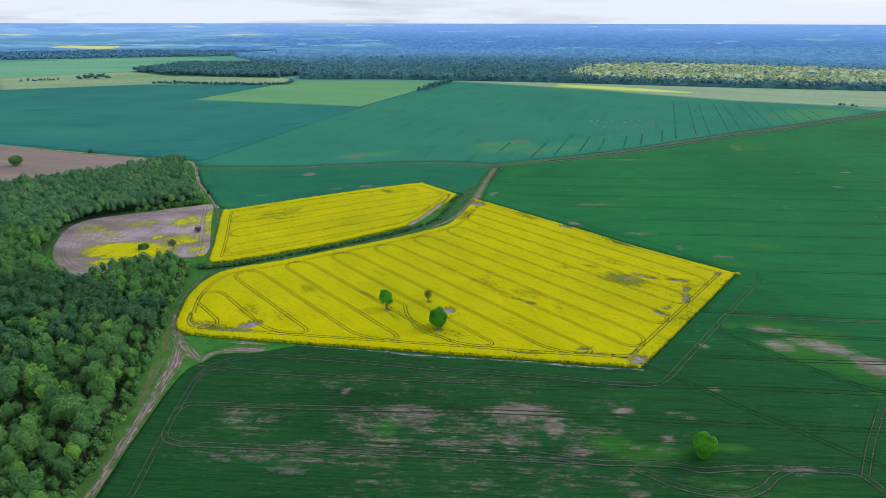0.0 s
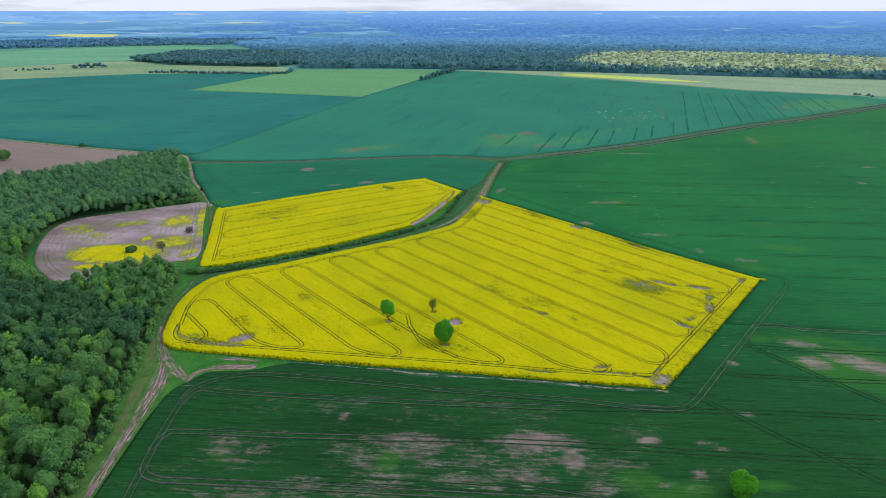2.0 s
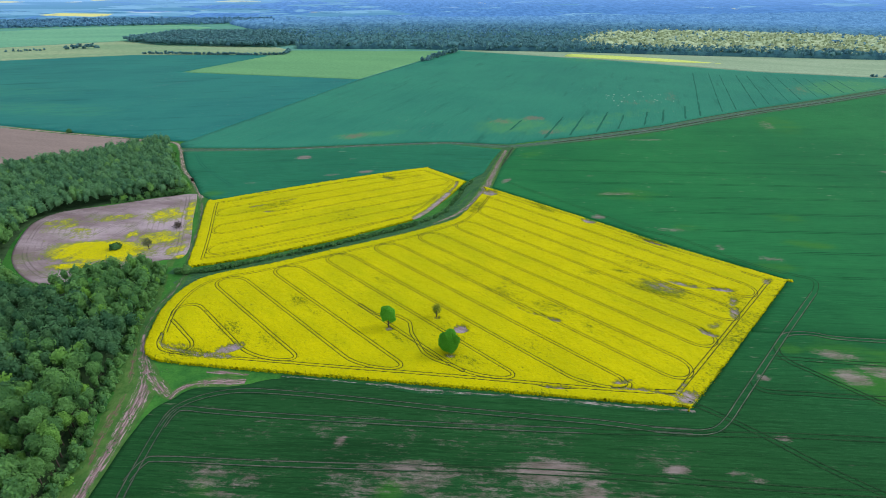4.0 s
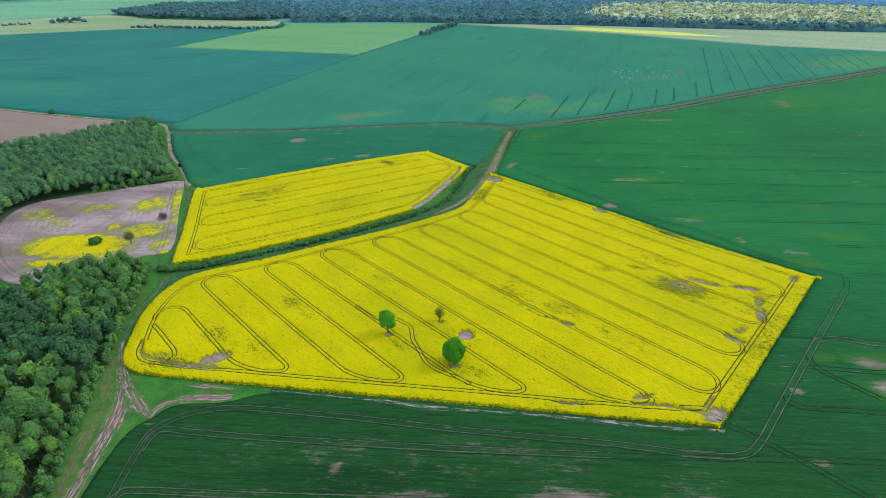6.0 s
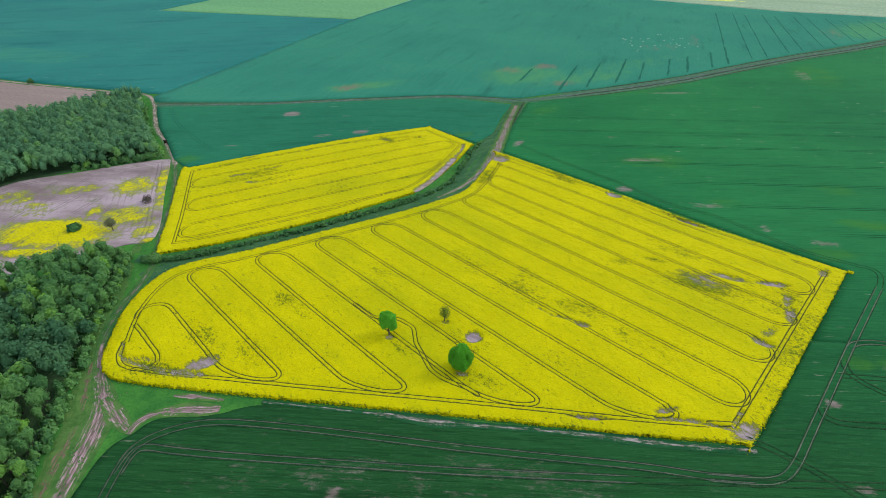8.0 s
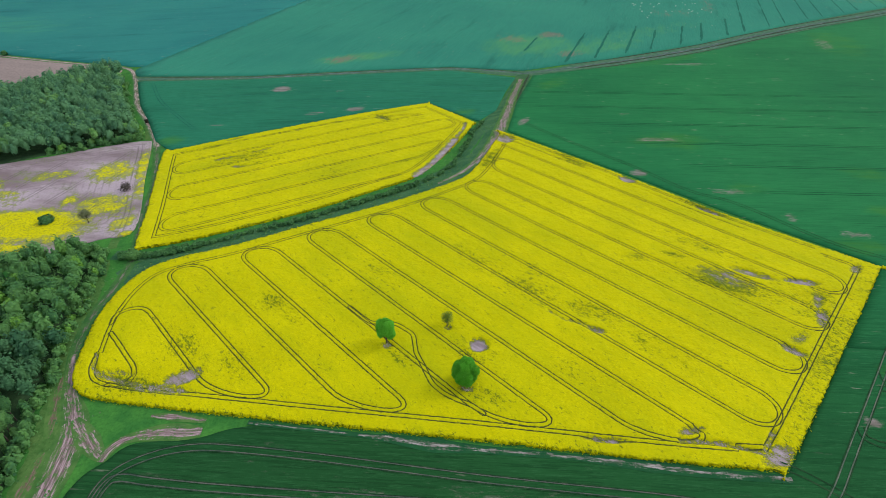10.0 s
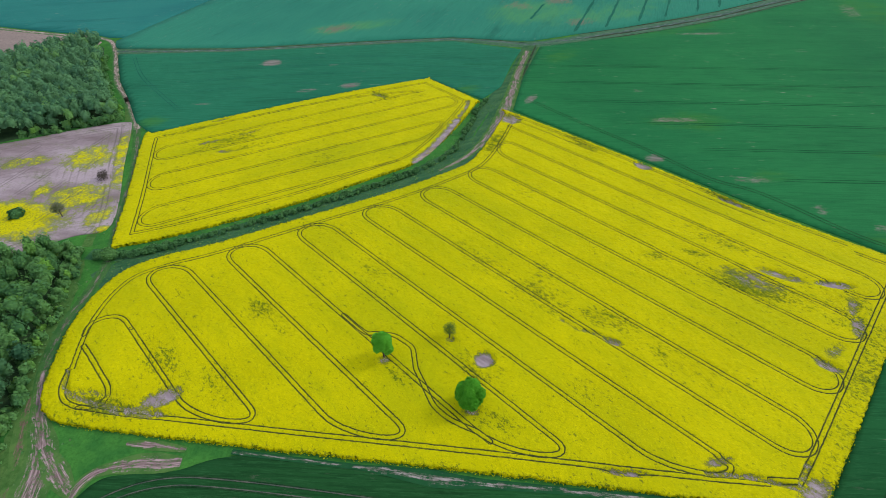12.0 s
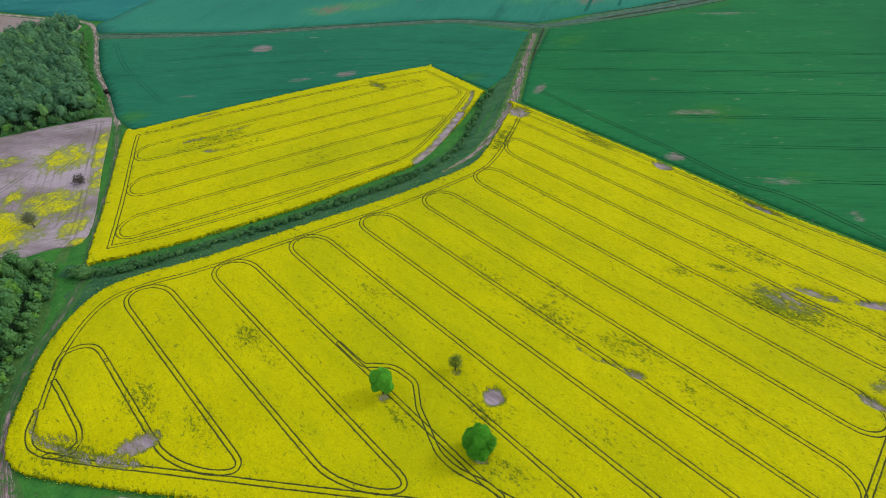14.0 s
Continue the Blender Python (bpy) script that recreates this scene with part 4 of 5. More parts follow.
v, q = joined([ribbon(DITCH_LINE, 11.0, 0.02, 8, 0.06, 1.0), ribbon([(-138, 258), (-120, 257), (-104, 264), (-68, 281.5), (-45, 295), (-27, 305.5), (-12, 317.5), (0, 331), (8, 350), (16, 371), (30, 405)], 8.5, 0.014, 8, 0.08, 1.0)])
tagged(new("ditch_bank", mesh_from("ditch_bank", v, q, DITCH)), "dull green rough grass bank along a ditch", "grass", kind="structure")
v, q = joined([ribbon(FAR_ROAD[:6], 12.0, 0.02, 8, 0.08, 1.0), ribbon(FAR_ROAD[5:], 27.0, 0.024, 8, 0.08, 1.0)])
tagged(new("road_verge", mesh_from("road_verge", v, q, ROAD_VERGE)), "rough olive grass verge of a farm track", "grass", kind="structure")

track("ditch", [ribbon(shifted(FAR_ROAD[:5], 2.6, 3), 1.1, 0.07, 2, 0.5), ribbon(shifted(FAR_ROAD[5:], -1.5, 3), 2.2, 0.105, 2, 0.4), ribbon(shifted(FAR_ROAD[5:], -7.0, 3), 1.6, 0.06, 2, 0.6), ribbon(shifted(FAR_ROAD[5:], 8.5, 3), 1.4, 0.06, 2, 0.6),
                ribbon(shifted(DITCH_LINE[:4], 3.2, 4), 1.6, 0.05, 2, 0.4)], "narrow dark overgrown ditch beside a farm track", DARK_GRASS)
v, q = joined([ribbon([(-104, 40), (-106, 104), (-109, 140), (-113, 165), (-119, 186), (-129, 212), (-135, 236), (-141, 254)], 9.0, 0.015, 8, 0.2, 1.0), ribbon([(-141, 262), (-150, 300), (-166, 352), (-186, 396), (-214, 444)], 5.0, 0.015, 8, 0.2, 1.0)])
tagged(new("grass_verge", mesh_from("grass_verge", v, q, ROUGH_GRASS)), "rough tussocky grass at the wood's edge", "grass", kind="structure")
# worn tracks: soil shows in strands that run along them
def braided(points, width, z, n=8):
    line = curve(points, n)
    t = np.gradient(line, axis=0)
    d = np.concatenate([[0], np.cumsum(np.hypot(*np.diff(line, axis=0).T))])
    t /= np.maximum(np.hypot(t[:, 0], t[:, 1])[:, None], 1e-6)
    nrm = np.stack([-t[:, 1], t[:, 0]], 1)
    steps = np.linspace(-1, 1, 7)
    w = np.broadcast_to(np.asarray(width, float), (len(points),))
    w = np.interp(np.linspace(0, len(points) - 1, len(line)), np.arange(len(points)), w)
    v = np.concatenate([np.column_stack([line + nrm * (u * w / 2)[:, None], np.full(len(line), z - 0.02 * abs(u))]) for u in steps])
    m, k = len(line), np.arange(len(line) - 1)
    q = np.concatenate([np.stack([i * m + k, i * m + k + 1, (i + 1) * m + k + 1, (i + 1) * m + k], 1) for i in range(6)])
    side, along_it = np.repeat(steps, m), np.tile(d, 7)
    return v, q, side, side * np.tile(w, 7) / 2, along_it


def worn_track(name, points, width, z, material, label):
    v, q, side, metres, along_it = braided(points, width, z)
    me = mesh_from(name, v, q[:, ::-1], material, [("side", side), ("metres", metres), ("along", along_it)])
    return tagged(new(name, me), label, "farm track", kind="structure")


worn_track("dirt_track", TRACK_W[:10], [4, 4, 4.4, 5, 6, 7.5, 9.5, 7.5, 4.2, 3], 0.06, WORN_DIRT, "rutted brown dirt track along the wood's edge")
worn_track("dirt_track", TRACK_W[8:] + LANE[1:4], 3.8, 0.05, WORN_GRASS, "grassy twin-rut lane round the rape")
worn_track("dirt_track", LANE[3:], 4.2, 0.07, WORN_LANE, "pale dirt lane between the wood and the fields")
worn_track("dirt_track", [(-111, 182), (-107, 178.3), (-103.4, 175), (-99.5, 171.6), (-96.6, 169.6)], [2, 5, 6, 4, 2], 0.085, WORN_DIRT, "worn bare brown fork beside wheat")
worn_track("dirt_track", [(-97, 168.8), (-96.6, 172), (-94.8, 174.6), (-91, 176.3), (-85.4, 177.2), (-80, 177.2), (-74, 177.4)], [2.5, 3.2, 3.0, 3.4, 5.5, 6, 3], 0.10, WORN_DIRT, "worn bare brown turn-off beside wheat")
worn_track("bare_strip", [(-90, 182.7), (-83, 182.2), (-74, 180.8)], [1.2, 3, 1.5], 0.10, WORN_DIRT, "streaks of bare pale soil in grass")
worn_track("bare_strip", [(-62, 179.9), (-30, 175.4), (-22, 174.2), (-10, 172), (2, 170.6), (26, 168.0), (45, 165.2), (60, 163.0), (80, 161.0)], [1.4, 1.4, 2.6, 4.4, 2.4, 1.8, 3.4, 2.6, 2.4], 0.38, WORN_EDGE, "strip of bare greyish soil between rape and wheat")
worn_track("bare_patch", [(-107.5, 140), (-110.5, 152), (-112.5, 162), (-113.5, 172)], [2, 5, 5.5, 2], 0.04, WORN_RED, "reddish-brown bare soil beside a track")
worn_track("bare_patch", [(-115, 176), (-117.5, 183), (-121, 191), (-123, 197)], [2, 4.5, 4, 1.5], 0.04, WORN_RED, "reddish-brown bare soil in rough grass")
worn_track("bare_patch", [(-176, 380), (-180, 388), (-184, 393)], [4, 7, 4], 0.04, WORN_RED, "reddish bare soil at a lane's bend")
worn_track("farm_track", FAR_ROAD[:5], 5.5, 0.07, WORN_GREY, "pale grassy farm track across green fields")
worn_track("farm_track", FAR_ROAD[4:], [5.5, 8] + [15] * 8, 0.07, WORN_GREY, "grey farm track along a dark ditch")
worn_track("dirt_track", [(54, 465), (43, 428), (35, 397), (28.5, 374), (23, 359), (14, 339), (4, 324), (-8, 313)], [5, 6, 7, 8.5, 7, 5, 3, 2], 0.07, WORN_DIRT, "pale trampled dirt beside the ditch")

# wheel tracks pressed into the wheat
WHEELS = [
    ([(-88, 70), (-90.5, 104), (-91.8, 119.5), (-92.8, 130), (-93.6, 141), (-94.1, 155), (-93.6, 162.5), (-90.5, 167), (-84, 170.5), (-76, 172.3), (-66, 172.2), (-41, 169.1), (2.8, 162.4), (44.7, 157), (62.7, 153.8), (75, 152.6)], 0.30, 1),
    ([(-93.5, 156), (-92.5, 162.5), (-89.5, 164.3), (-81, 163.1), (-61, 160.9), (-18, 157.2), (3, 155.6), (43.6, 153)], 0.34, 1),
    ([(43.6, 153), (74, 151.6), (104, 150.5), (124, 149.2), (154, 146.6), (260, 138)], 0.40, 0),
    ([(-94, 136), (-92.4, 142.4), (-87, 143.8), (-55.6, 141.8), (-17, 140), (-10, 139.7)], 0.34, 1),
    ([(-10, 139.7), (21, 138.2), (58, 135.2), (94, 131.5), (120.5, 129.5), (141, 128), (220, 122)], 0.40, 0),
    ([(-93.2, 133), (-91.5, 127.6), (-86, 125), (-80.5, 124.5), (-50.4, 122.6), (-15.6, 120), (18.4, 117.5), (43.3, 115.7)], 0.42, 1),
    ([(-40.5, 124.8), (-15.8, 123), (10, 120.8), (45.6, 118)], 0.34, 0),
    ([(25.5, 119.9), (46.9, 115.5), (60.9, 114.8), (72.8, 113.8), (79.0, 111.9), (87.9, 112.3), (95.1, 112.6), (107.0, 112.0), (120.5, 111.2), (126.6, 110.0), (128.5, 105.8), (129.3, 103.0)], 0.42, 1),
    ([(57.1, 114.0), (64.0, 109.4), (69.5, 106.2), (78.3, 103.5), (88.0, 103.0), (95.2, 105.5), (100.2, 108.9), (106.9, 111.8)], 0.36, 1),
    ([(79, 165), (84.7, 161.5), (94.8, 152.5), (107, 139.5), (118.5, 129.3), (131.8, 116.7), (160, 92)], 0.45, 0),
    ([(62.7, 153.4), (75.2, 152.2), (80.1, 152.4), (84.3, 153.8), (89.5, 157.8), (97.8, 165.9), (108.5, 176.4), (123.3, 190.9), (134.2, 201.6), (149.8, 216.6), (168, 234)], 0.30, 2),
    ([(168, 234), (173.5, 241), (174, 246), (168, 250), (152, 262), (129, 291), (111, 304), (92, 329), (66, 358.5), (43, 387)], 0.26, 0),
    ([(127, 108), (139, 121), (158, 139.5)], 0.28, 1),
    ([(127, 195), (125.3, 190), (126.6, 185.5), (131, 180.4), (137.7, 172.3), (155, 153), (170, 145), (200, 135)], 0.45, 0),
    ([(131.7, 199.2), (135.3, 202.1), (141, 203.2), (147, 202.4), (158.5, 199.1), (204, 194.5), (300, 187)], 0.45, 2),
    ([(107.3, 175.9), (106.5, 172.7), (108, 171), (111, 169.8), (122.7, 168.7), (134, 167.4), (165, 165), (250, 160)], 0.42, 0),
    ([(121.6, 188.3), (128, 187.3), (135.3, 186.5), (147.5, 184.9), (200, 180)], 0.34, 0),
]
for pts, width, look_of in WHEELS:
    v, q = wheel_pair(pts, 1.9, width, 0.41)
    part("wheel_track", mesh_from("wheel_track", v, q, (DARK_RUT, RUT, GREY_TRACK)[look_of]), wheat_s)
    # bent pale stems along the ruts
    if look_of:
        v, q = wheel_pair(pts, 2.6, 0.2, 0.405)
        part("wheel_edge", mesh_from("wheel_edge", v, q, DARK_RUT), wheat_s)
for k in range(9):
    y0 = 205 + 26 * k
    x0 = 182 - max(0, y0 - 245) * 1.03
    v, q = wheel_pair([(x0, y0 + 16 - 0.07 * (x0 - 180)), (420, y0), (760, y0 - 26), (1100, y0 - 50)], 1.9, 0.5, 0.36)
    part("wheel_track", mesh_from("wheel_track", v, q, CROP_RUT), wheat_1)
v, q = wheel_pair([(-210, 459), (-190, 425), (-165, 395), (-150, 378)], 1.9, 0.45, 0.40)
part("wheel_track", mesh_from("wheel_track", v, q, FAINT_RUT), wheat_2)
for off in (8, 22, 36, 50):
    v, q = wheel_pair([(-190 + off * 0.5, 452 - off * 1.05), (-60, 465 - off), (28, 452 - off)], 1.9, 0.4, 0.36)
    part("wheel_track", mesh_from("wheel_track", v, q, FAINT_RUT), wheat_2)
# drainage lines that run off from the farm track, short at first and then long
ROAD_N = np.array([(57, 486), (100, 499), (219, 551.5), (294, 594.5), (380, 639.5), (474, 685.5), (690, 800)])
for k in range(19):
    x0 = 66 + 27.2 * k + 3 * math.sin(3 * k)
    y0 = float(np.interp(x0, ROAD_N[:, 0], ROAD_N[:, 1])) + 5 + 40 * (k == 0)
    far = 42 + 46 * (0 < k < 4) + 22 * (k > 3) if k < 8 else max(310 - 22 * (k - 8), 80)
    near = min(far, 80)
    v, q = ribbon([(x0, y0), (x0 + 0.21 * near, y0 + 0.5 * near), (x0 + 0.42 * near, y0 + near)], 1.9 if k < 9 else 1.4, 0.36, 6, 0.5, 0.4)
    part("wheel_track", mesh_from("wheel_track", v, q, FAINT_RUT), wheat_3)
    if far > near:
        v, q = ribbon([(x0 + 0.42 * near, y0 + near), (x0 + 0.42 * far, y0 + far)], 1.4, 0.36, 12, 0.6, 0.2)
        part("wheel_track", mesh_from("wheel_track", v, q, FAINT_RUT), wheat_3)

# ---- trees ----
def leafy(n, rx, rz, size, seed, low=-0.55, lumps=14, core=0.86, hollow=1.0):
    """A crown of many small leaf clumps over billowing lobes round a dark heart, its middle at z = 0."""
    r = np.random.default_rng(seed)

    def ways(count):
        d = r.normal(0, 1, (count, 3))
        return d / np.linalg.norm(d, axis=1)[:, None]

    middles = ways(lumps) * r.uniform(0.50, 0.74, (lumps, 1))
    middles[:, 2] = np.maximum(middles[:, 2], low * 0.7)
    swell = r.uniform(0.20, 0.38, lumps)

    def reach_of(d):
        along_it = d @ middles.T
        inside_it = swell ** 2 - (np.sum(middles ** 2, 1) - along_it ** 2)
        return np.maximum(0.60, np.max(np.where(inside_it > 0, along_it + np.sqrt(np.maximum(inside_it, 0)), 0), 1))

    d = ways(n * 3)
    d = d[d[:, 2] > low][:n]
    n = len(d)
    rad = reach_of(d) * r.uniform(0.9, 1.06, n)
    rad = rad * r.uniform(1 - 0.75 * (1 - hollow), 1, n) if hollow < 1 else rad
    c = d * rad[:, None] * np.array([rx, rx, rz])
    nrm = d + r.normal(0, 0.5, (n, 3)) + np.array([0, 0, 0.3 if n > 60 else 0.9])
    nrm /= np.linalg.norm(nrm, axis=1)[:, None]
    t = np.cross(nrm, r.normal(0, 1, (n, 3)))
    t /= np.linalg.norm(t, axis=1)[:, None]
    b = np.cross(nrm, t)
    s = size * r.uniform(0.6, 1.3, n)[:, None]
    corners = [c + s * (t * a + b * e) * 0.5 + nrm * s * h for a, e, h in ((-1, -0.7, -0.12), (0.9, -0.8, 0.05), (1, 0.8, -0.1), (-0.8, 0.9, 0.06))]
    v = np.stack(corners, 1).reshape(-1, 3)
    q = np.arange(4 * n).reshape(-1, 4)
    # the heart
    bm = bmesh.new()
    bmesh.ops.create_icosphere(bm, subdivisions=3 if n > 2000 else 2 if n > 300 else 1, radius=1)
    hv = np.array([p.co[:] for p in bm.verts])
    hf = np.array([[p.index for p in f.verts] for f in bm.faces])
    bm.free()
    hv = hv * (core * reach_of(hv))[:, None] * np.array([rx, rx, rz])
    hv[:, 2] = np.maximum(hv[:, 2], rz * low * 0.95)
    return np.concatenate([v, hv]), q, hf + len(v)


def trunk_mesh(name, height, radius, seed, limbs=4, spread=2.0):
    r = np.random.default_rng(seed)
    rods = [((0, 0, -0.2), (r.uniform(-0.2, 0.2), r.uniform(-0.2, 0.2), height), radius, radius * 0.35)]
    for k in range(limbs):
        a = 2.4 * k + r.uniform(-0.4, 0.4)
        z0 = height * r.uniform(0.35, 0.8)
        rods.append(((0, 0, z0), (spread * math.cos(a), spread * math.sin(a), z0 + spread * r.uniform(0.6, 1.2)), radius * 0.4, radius * 0.12))
    vs, qs, base, k = [], [], 0, 7
    for p0, p1, r0, r1 in rods:
        p0, p1 = np.array(p0), np.array(p1)
        axis = (p1 - p0) / np.linalg.norm(p1 - p0)
        e = np.cross(axis, (0.3, 0.9, 0.1))
        e /= np.linalg.norm(e)
        f = np.cross(axis, e)
        for c, rr in ((p0, r0 * 1.3), (p0 + 0.15 * (p1 - p0), r0), (p1, r1)):
            for i in range(k):
                vs.append(c + rr * (e * math.cos(2 * math.pi * i / k) + f * math.sin(2 * math.pi * i / k)))
        for lv in range(2):
            for i in range(k):
                qs.append((base + lv * k + i, base + lv * k + (i + 1) % k, base + (lv + 1) * k + (i + 1) % k, base + (lv + 1) * k + i))
        base += 3 * k
    return mesh_from(name, np.array(vs), np.array(qs), BARK)


def tree(name, height, rx, rz, n, size, seed, material, label, category="tree", low=-0.6, limbs=4, trunk_r=0.28, core=0.86, hollow=1.0, lumps=34):
    base = new(name)
    part("trunk", trunk_mesh("trunk", height - rz * 1.1, trunk_r, seed, limbs, rx * 0.6), base)
    v, q, t = leafy(n, rx, rz, size, seed, low, lumps, core=core, hollow=hollow)
    v[:, 2] += height - rz
    part("crown", mesh_from("crown", v, [q, t], material), base)
    return tagged(base, label, category)


def place(ob, x, y, z=0.0, turn=0.0, scale=1.0):
    ob.matrix_basis = pose(x, y, z, 0, 0, turn) @ Matrix.Diagonal((scale, scale, scale, 1))
    return ob


place(tree("tree", 11.2, 3.5, 4.2, 7800, 0.31, 11, LEAF_LONE, "fresh green round tree standing in yellow rape", lumps=36), -25.4, 208.6)
place(tree("tree", 11.2, 4.1, 5.1, 9500, 0.31, 12, LEAF_LONE, "dense fresh green oval tree standing in yellow rape", low=-0.9, lumps=44), -1.1, 192.0)
place(tree("tree", 8.0, 2.7, 3.2, 1500, 0.2, 13, LEAF_OLIVE, "half-bare olive-green tree in yellow rape", limbs=12, trunk_r=0.2, core=0.03, hollow=0.2), -5.8, 215.5)
place(tree("tree", 9.8, 3.8, 4.5, 7800, 0.31, 14, LEAF_LONE, "broad dense green tree standing in wheat", low=-0.9, lumps=44), 81.6, 117.0)
place(tree("tree", 10.5, 5.4, 5.0, 1900, 0.8, 15, LEAF, "green tree alone on ploughed soil", low=-0.8), -401, 480)
place(tree("bush", 4.2, 2.6, 2.2, 500, 0.7, 16, LEAF_BUSH, "small round bush at the edge of a field", "bush", low=-0.9, limbs=2, trunk_r=0.12), -362, 530)
place(tree("bush", 4.6, 3.6, 2.5, 500, 0.35, 17, BARK, "bare dark-twigged bush on fallow soil", "bush", low=-0.7, limbs=14, trunk_r=0.2, core=0.25, hollow=0.3), -157, 309)
place(tree("tree", 8.0, 3.2, 3.4, 1300, 0.26, 18, LEAF_GREY, "half-bare grey-green tree on fallow soil", limbs=12, trunk_r=0.2, core=0.05, hollow=0.3), -160, 281)
place(tree("bush", 4.0, 3.4, 2.2, 600, 0.7, 19, LEAF_BUSH, "green bush among patches of rape", "bush", low=-0.9, limbs=2, trunk_r=0.12), -178, 281)

WOOD = np.array([(-105, 40), (-106, 80), (-109, 113), (-112, 135), (-117, 160), (-124, 185), (-131.5, 214), (-136.8, 240), (-141.5, 256), (-150, 258), (-166, 248), (-187, 234), (-208, 244), (-226, 263), (-239, 288), (-246.5, 308), (-247.5, 320), (-241, 333.5),
                 (-217, 348), (-193, 360), (-178, 368), (-191, 388), (-212, 424), (-229, 456), (-239, 478), (-250, 482), (-272, 458), (-300, 436), (-335, 408), (-380, 384), (-560, 330), (-470, 290), (-150, 20)])


def scatter(poly, gap, jitter=0.38):
    lo, hi = poly.min(0), poly.max(0)
    gx, gy = np.meshgrid(np.arange(lo[0], hi[0], gap), np.arange(lo[1], hi[1], gap * 0.88), indexing="ij")
    gx = gx + np.where(np.arange(gx.shape[1]) % 2 == 0, gap / 2, 0.0)
    x = (gx + RNG.uniform(-jitter, jitter, gx.shape) * gap).ravel()
    y = (gy + RNG.uniform(-jitter, jitter, gy.shape) * gap).ravel()
    ok = inside(poly, x, y)
    return x[ok], y[ok]


def wood_stuff(name, x, y, heights, rx, rz, n, size, material, label, variants=6, seed=40, category="woodland"):
    """Many trees in one mesh, for woods that nobody could count."""
    kinds = [leafy(n, rx, rz, size, seed + k, -0.5, 10) for k in range(variants)]
    vs, qs, ts, tone, base = [], [], [], [], 0
    for px, py, h in zip(x, y, heights):
        v, q, t = kinds[int(RNG.integers(variants))]
        a, s = RNG.uniform(0, 6.28), RNG.uniform(0.75, 1.25)
        c, w = math.cos(a) * s, math.sin(a) * s
        ground = float(rise(px, py))
        p = np.stack([px + v[:, 0] * c - v[:, 1] * w, py + v[:, 0] * w + v[:, 1] * c, ground + h - rz + v[:, 2]], 1)
        vs.append(p)
        qs.append(q + base)
        ts.append(t + base)
        tone.append(np.full(len(p), RNG.random()))
        base += len(p)
    me = mesh_from(name, np.concatenate(vs), [np.concatenate(qs), np.concatenate(ts)], material, [("tone", np.concatenate(tone))])
    return tagged(new(name, me), label, category, kind="stuff")


wood_floor = Field(WOOD, 4.0)
# shade between and under the crowns put into a dark floor colour
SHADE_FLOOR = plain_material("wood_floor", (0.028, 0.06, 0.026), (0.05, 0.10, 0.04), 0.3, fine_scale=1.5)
tagged(wood_floor.build("wood_floor", 0.04 + RNG.uniform(0, 0.05, len(wood_floor.x)), SHADE_FLOOR), "leaf litter and low growth under the wood, darkened as shade", "ground", kind="structure")
wx, wy = scatter(WOOD, 4.1, 0.44)
keep = wx > -(0.90 * wy + 66)
wx, wy = wx[keep], wy[keep]
order = np.argsort(np.hypot(wx + 5, wy - 70) + np.where(wy > 260, 60, 0))
wx, wy = wx[order], wy[order]
forms = [tree("tree", 13 + 0.8 * k, 3.0 + 0.45 * (k % 3), 4.4 + 0.4 * (k % 4), 1250, 0.46, 60 + k, LEAF, "green broadleaved tree in a dense mixed wood", low=-0.8, lumps=17) for k in range(6)]
for k, (px, py) in enumerate(zip(wx[:300], wy[:300])):
    m = pose(px, py, 0, 0, 0, RNG.uniform(0, 360)) @ Matrix.Scale(0.66 + 0.52 * RNG.random() ** 1.3, 4)
    if k < 6:
        forms[k].matrix_basis = m
        tagged(forms[k], group="trees of the wood")
    else:
        copy_thing(forms[k % 6], m)
rest_x, rest_y = wx[300:], wy[300:]
dark_one = np.minimum(np.hypot((rest_x + 196) / 46, (rest_y - 214) / 22), np.hypot((rest_x + 136) / 24, (rest_y - 197) / 13)) < RNG.uniform(0.7, 1.05, len(rest_x))
dark_one = dark_one | ((rest_x < -142) & (rest_y < 205) & (RNG.random(len(rest_x)) < 0.5))
north = rest_y > 300
for name, pick, n, size, mat, label, seed in (("woodland", ~dark_one & ~north, 200, 0.58, LEAF, "dense mixed green wood beside wheat", 40), ("woodland", ~dark_one & north, 120, 0.75, LEAF_NORTH, "dense mixed green wood behind fallow ground", 50),
                                              ("spruce_stand", dark_one, 170, 0.62, LEAF_SPRUCE, "dark bluish conifers within the wood", 55)):
    wood_stuff(name, rest_x[pick], rest_y[pick], RNG.uniform(9.5, 14.5, int(pick.sum())), 2.85, 5.2, n, size, mat, label, 6, seed)

place(tree("bush", 4.8, 2.9, 2.5, 1400, 0.34, 21, LEAF, "round grey-green bush at the end of the ditch hedge", "bush", low=-0.9, limbs=3, trunk_r=0.14), -128.5, 255.5)

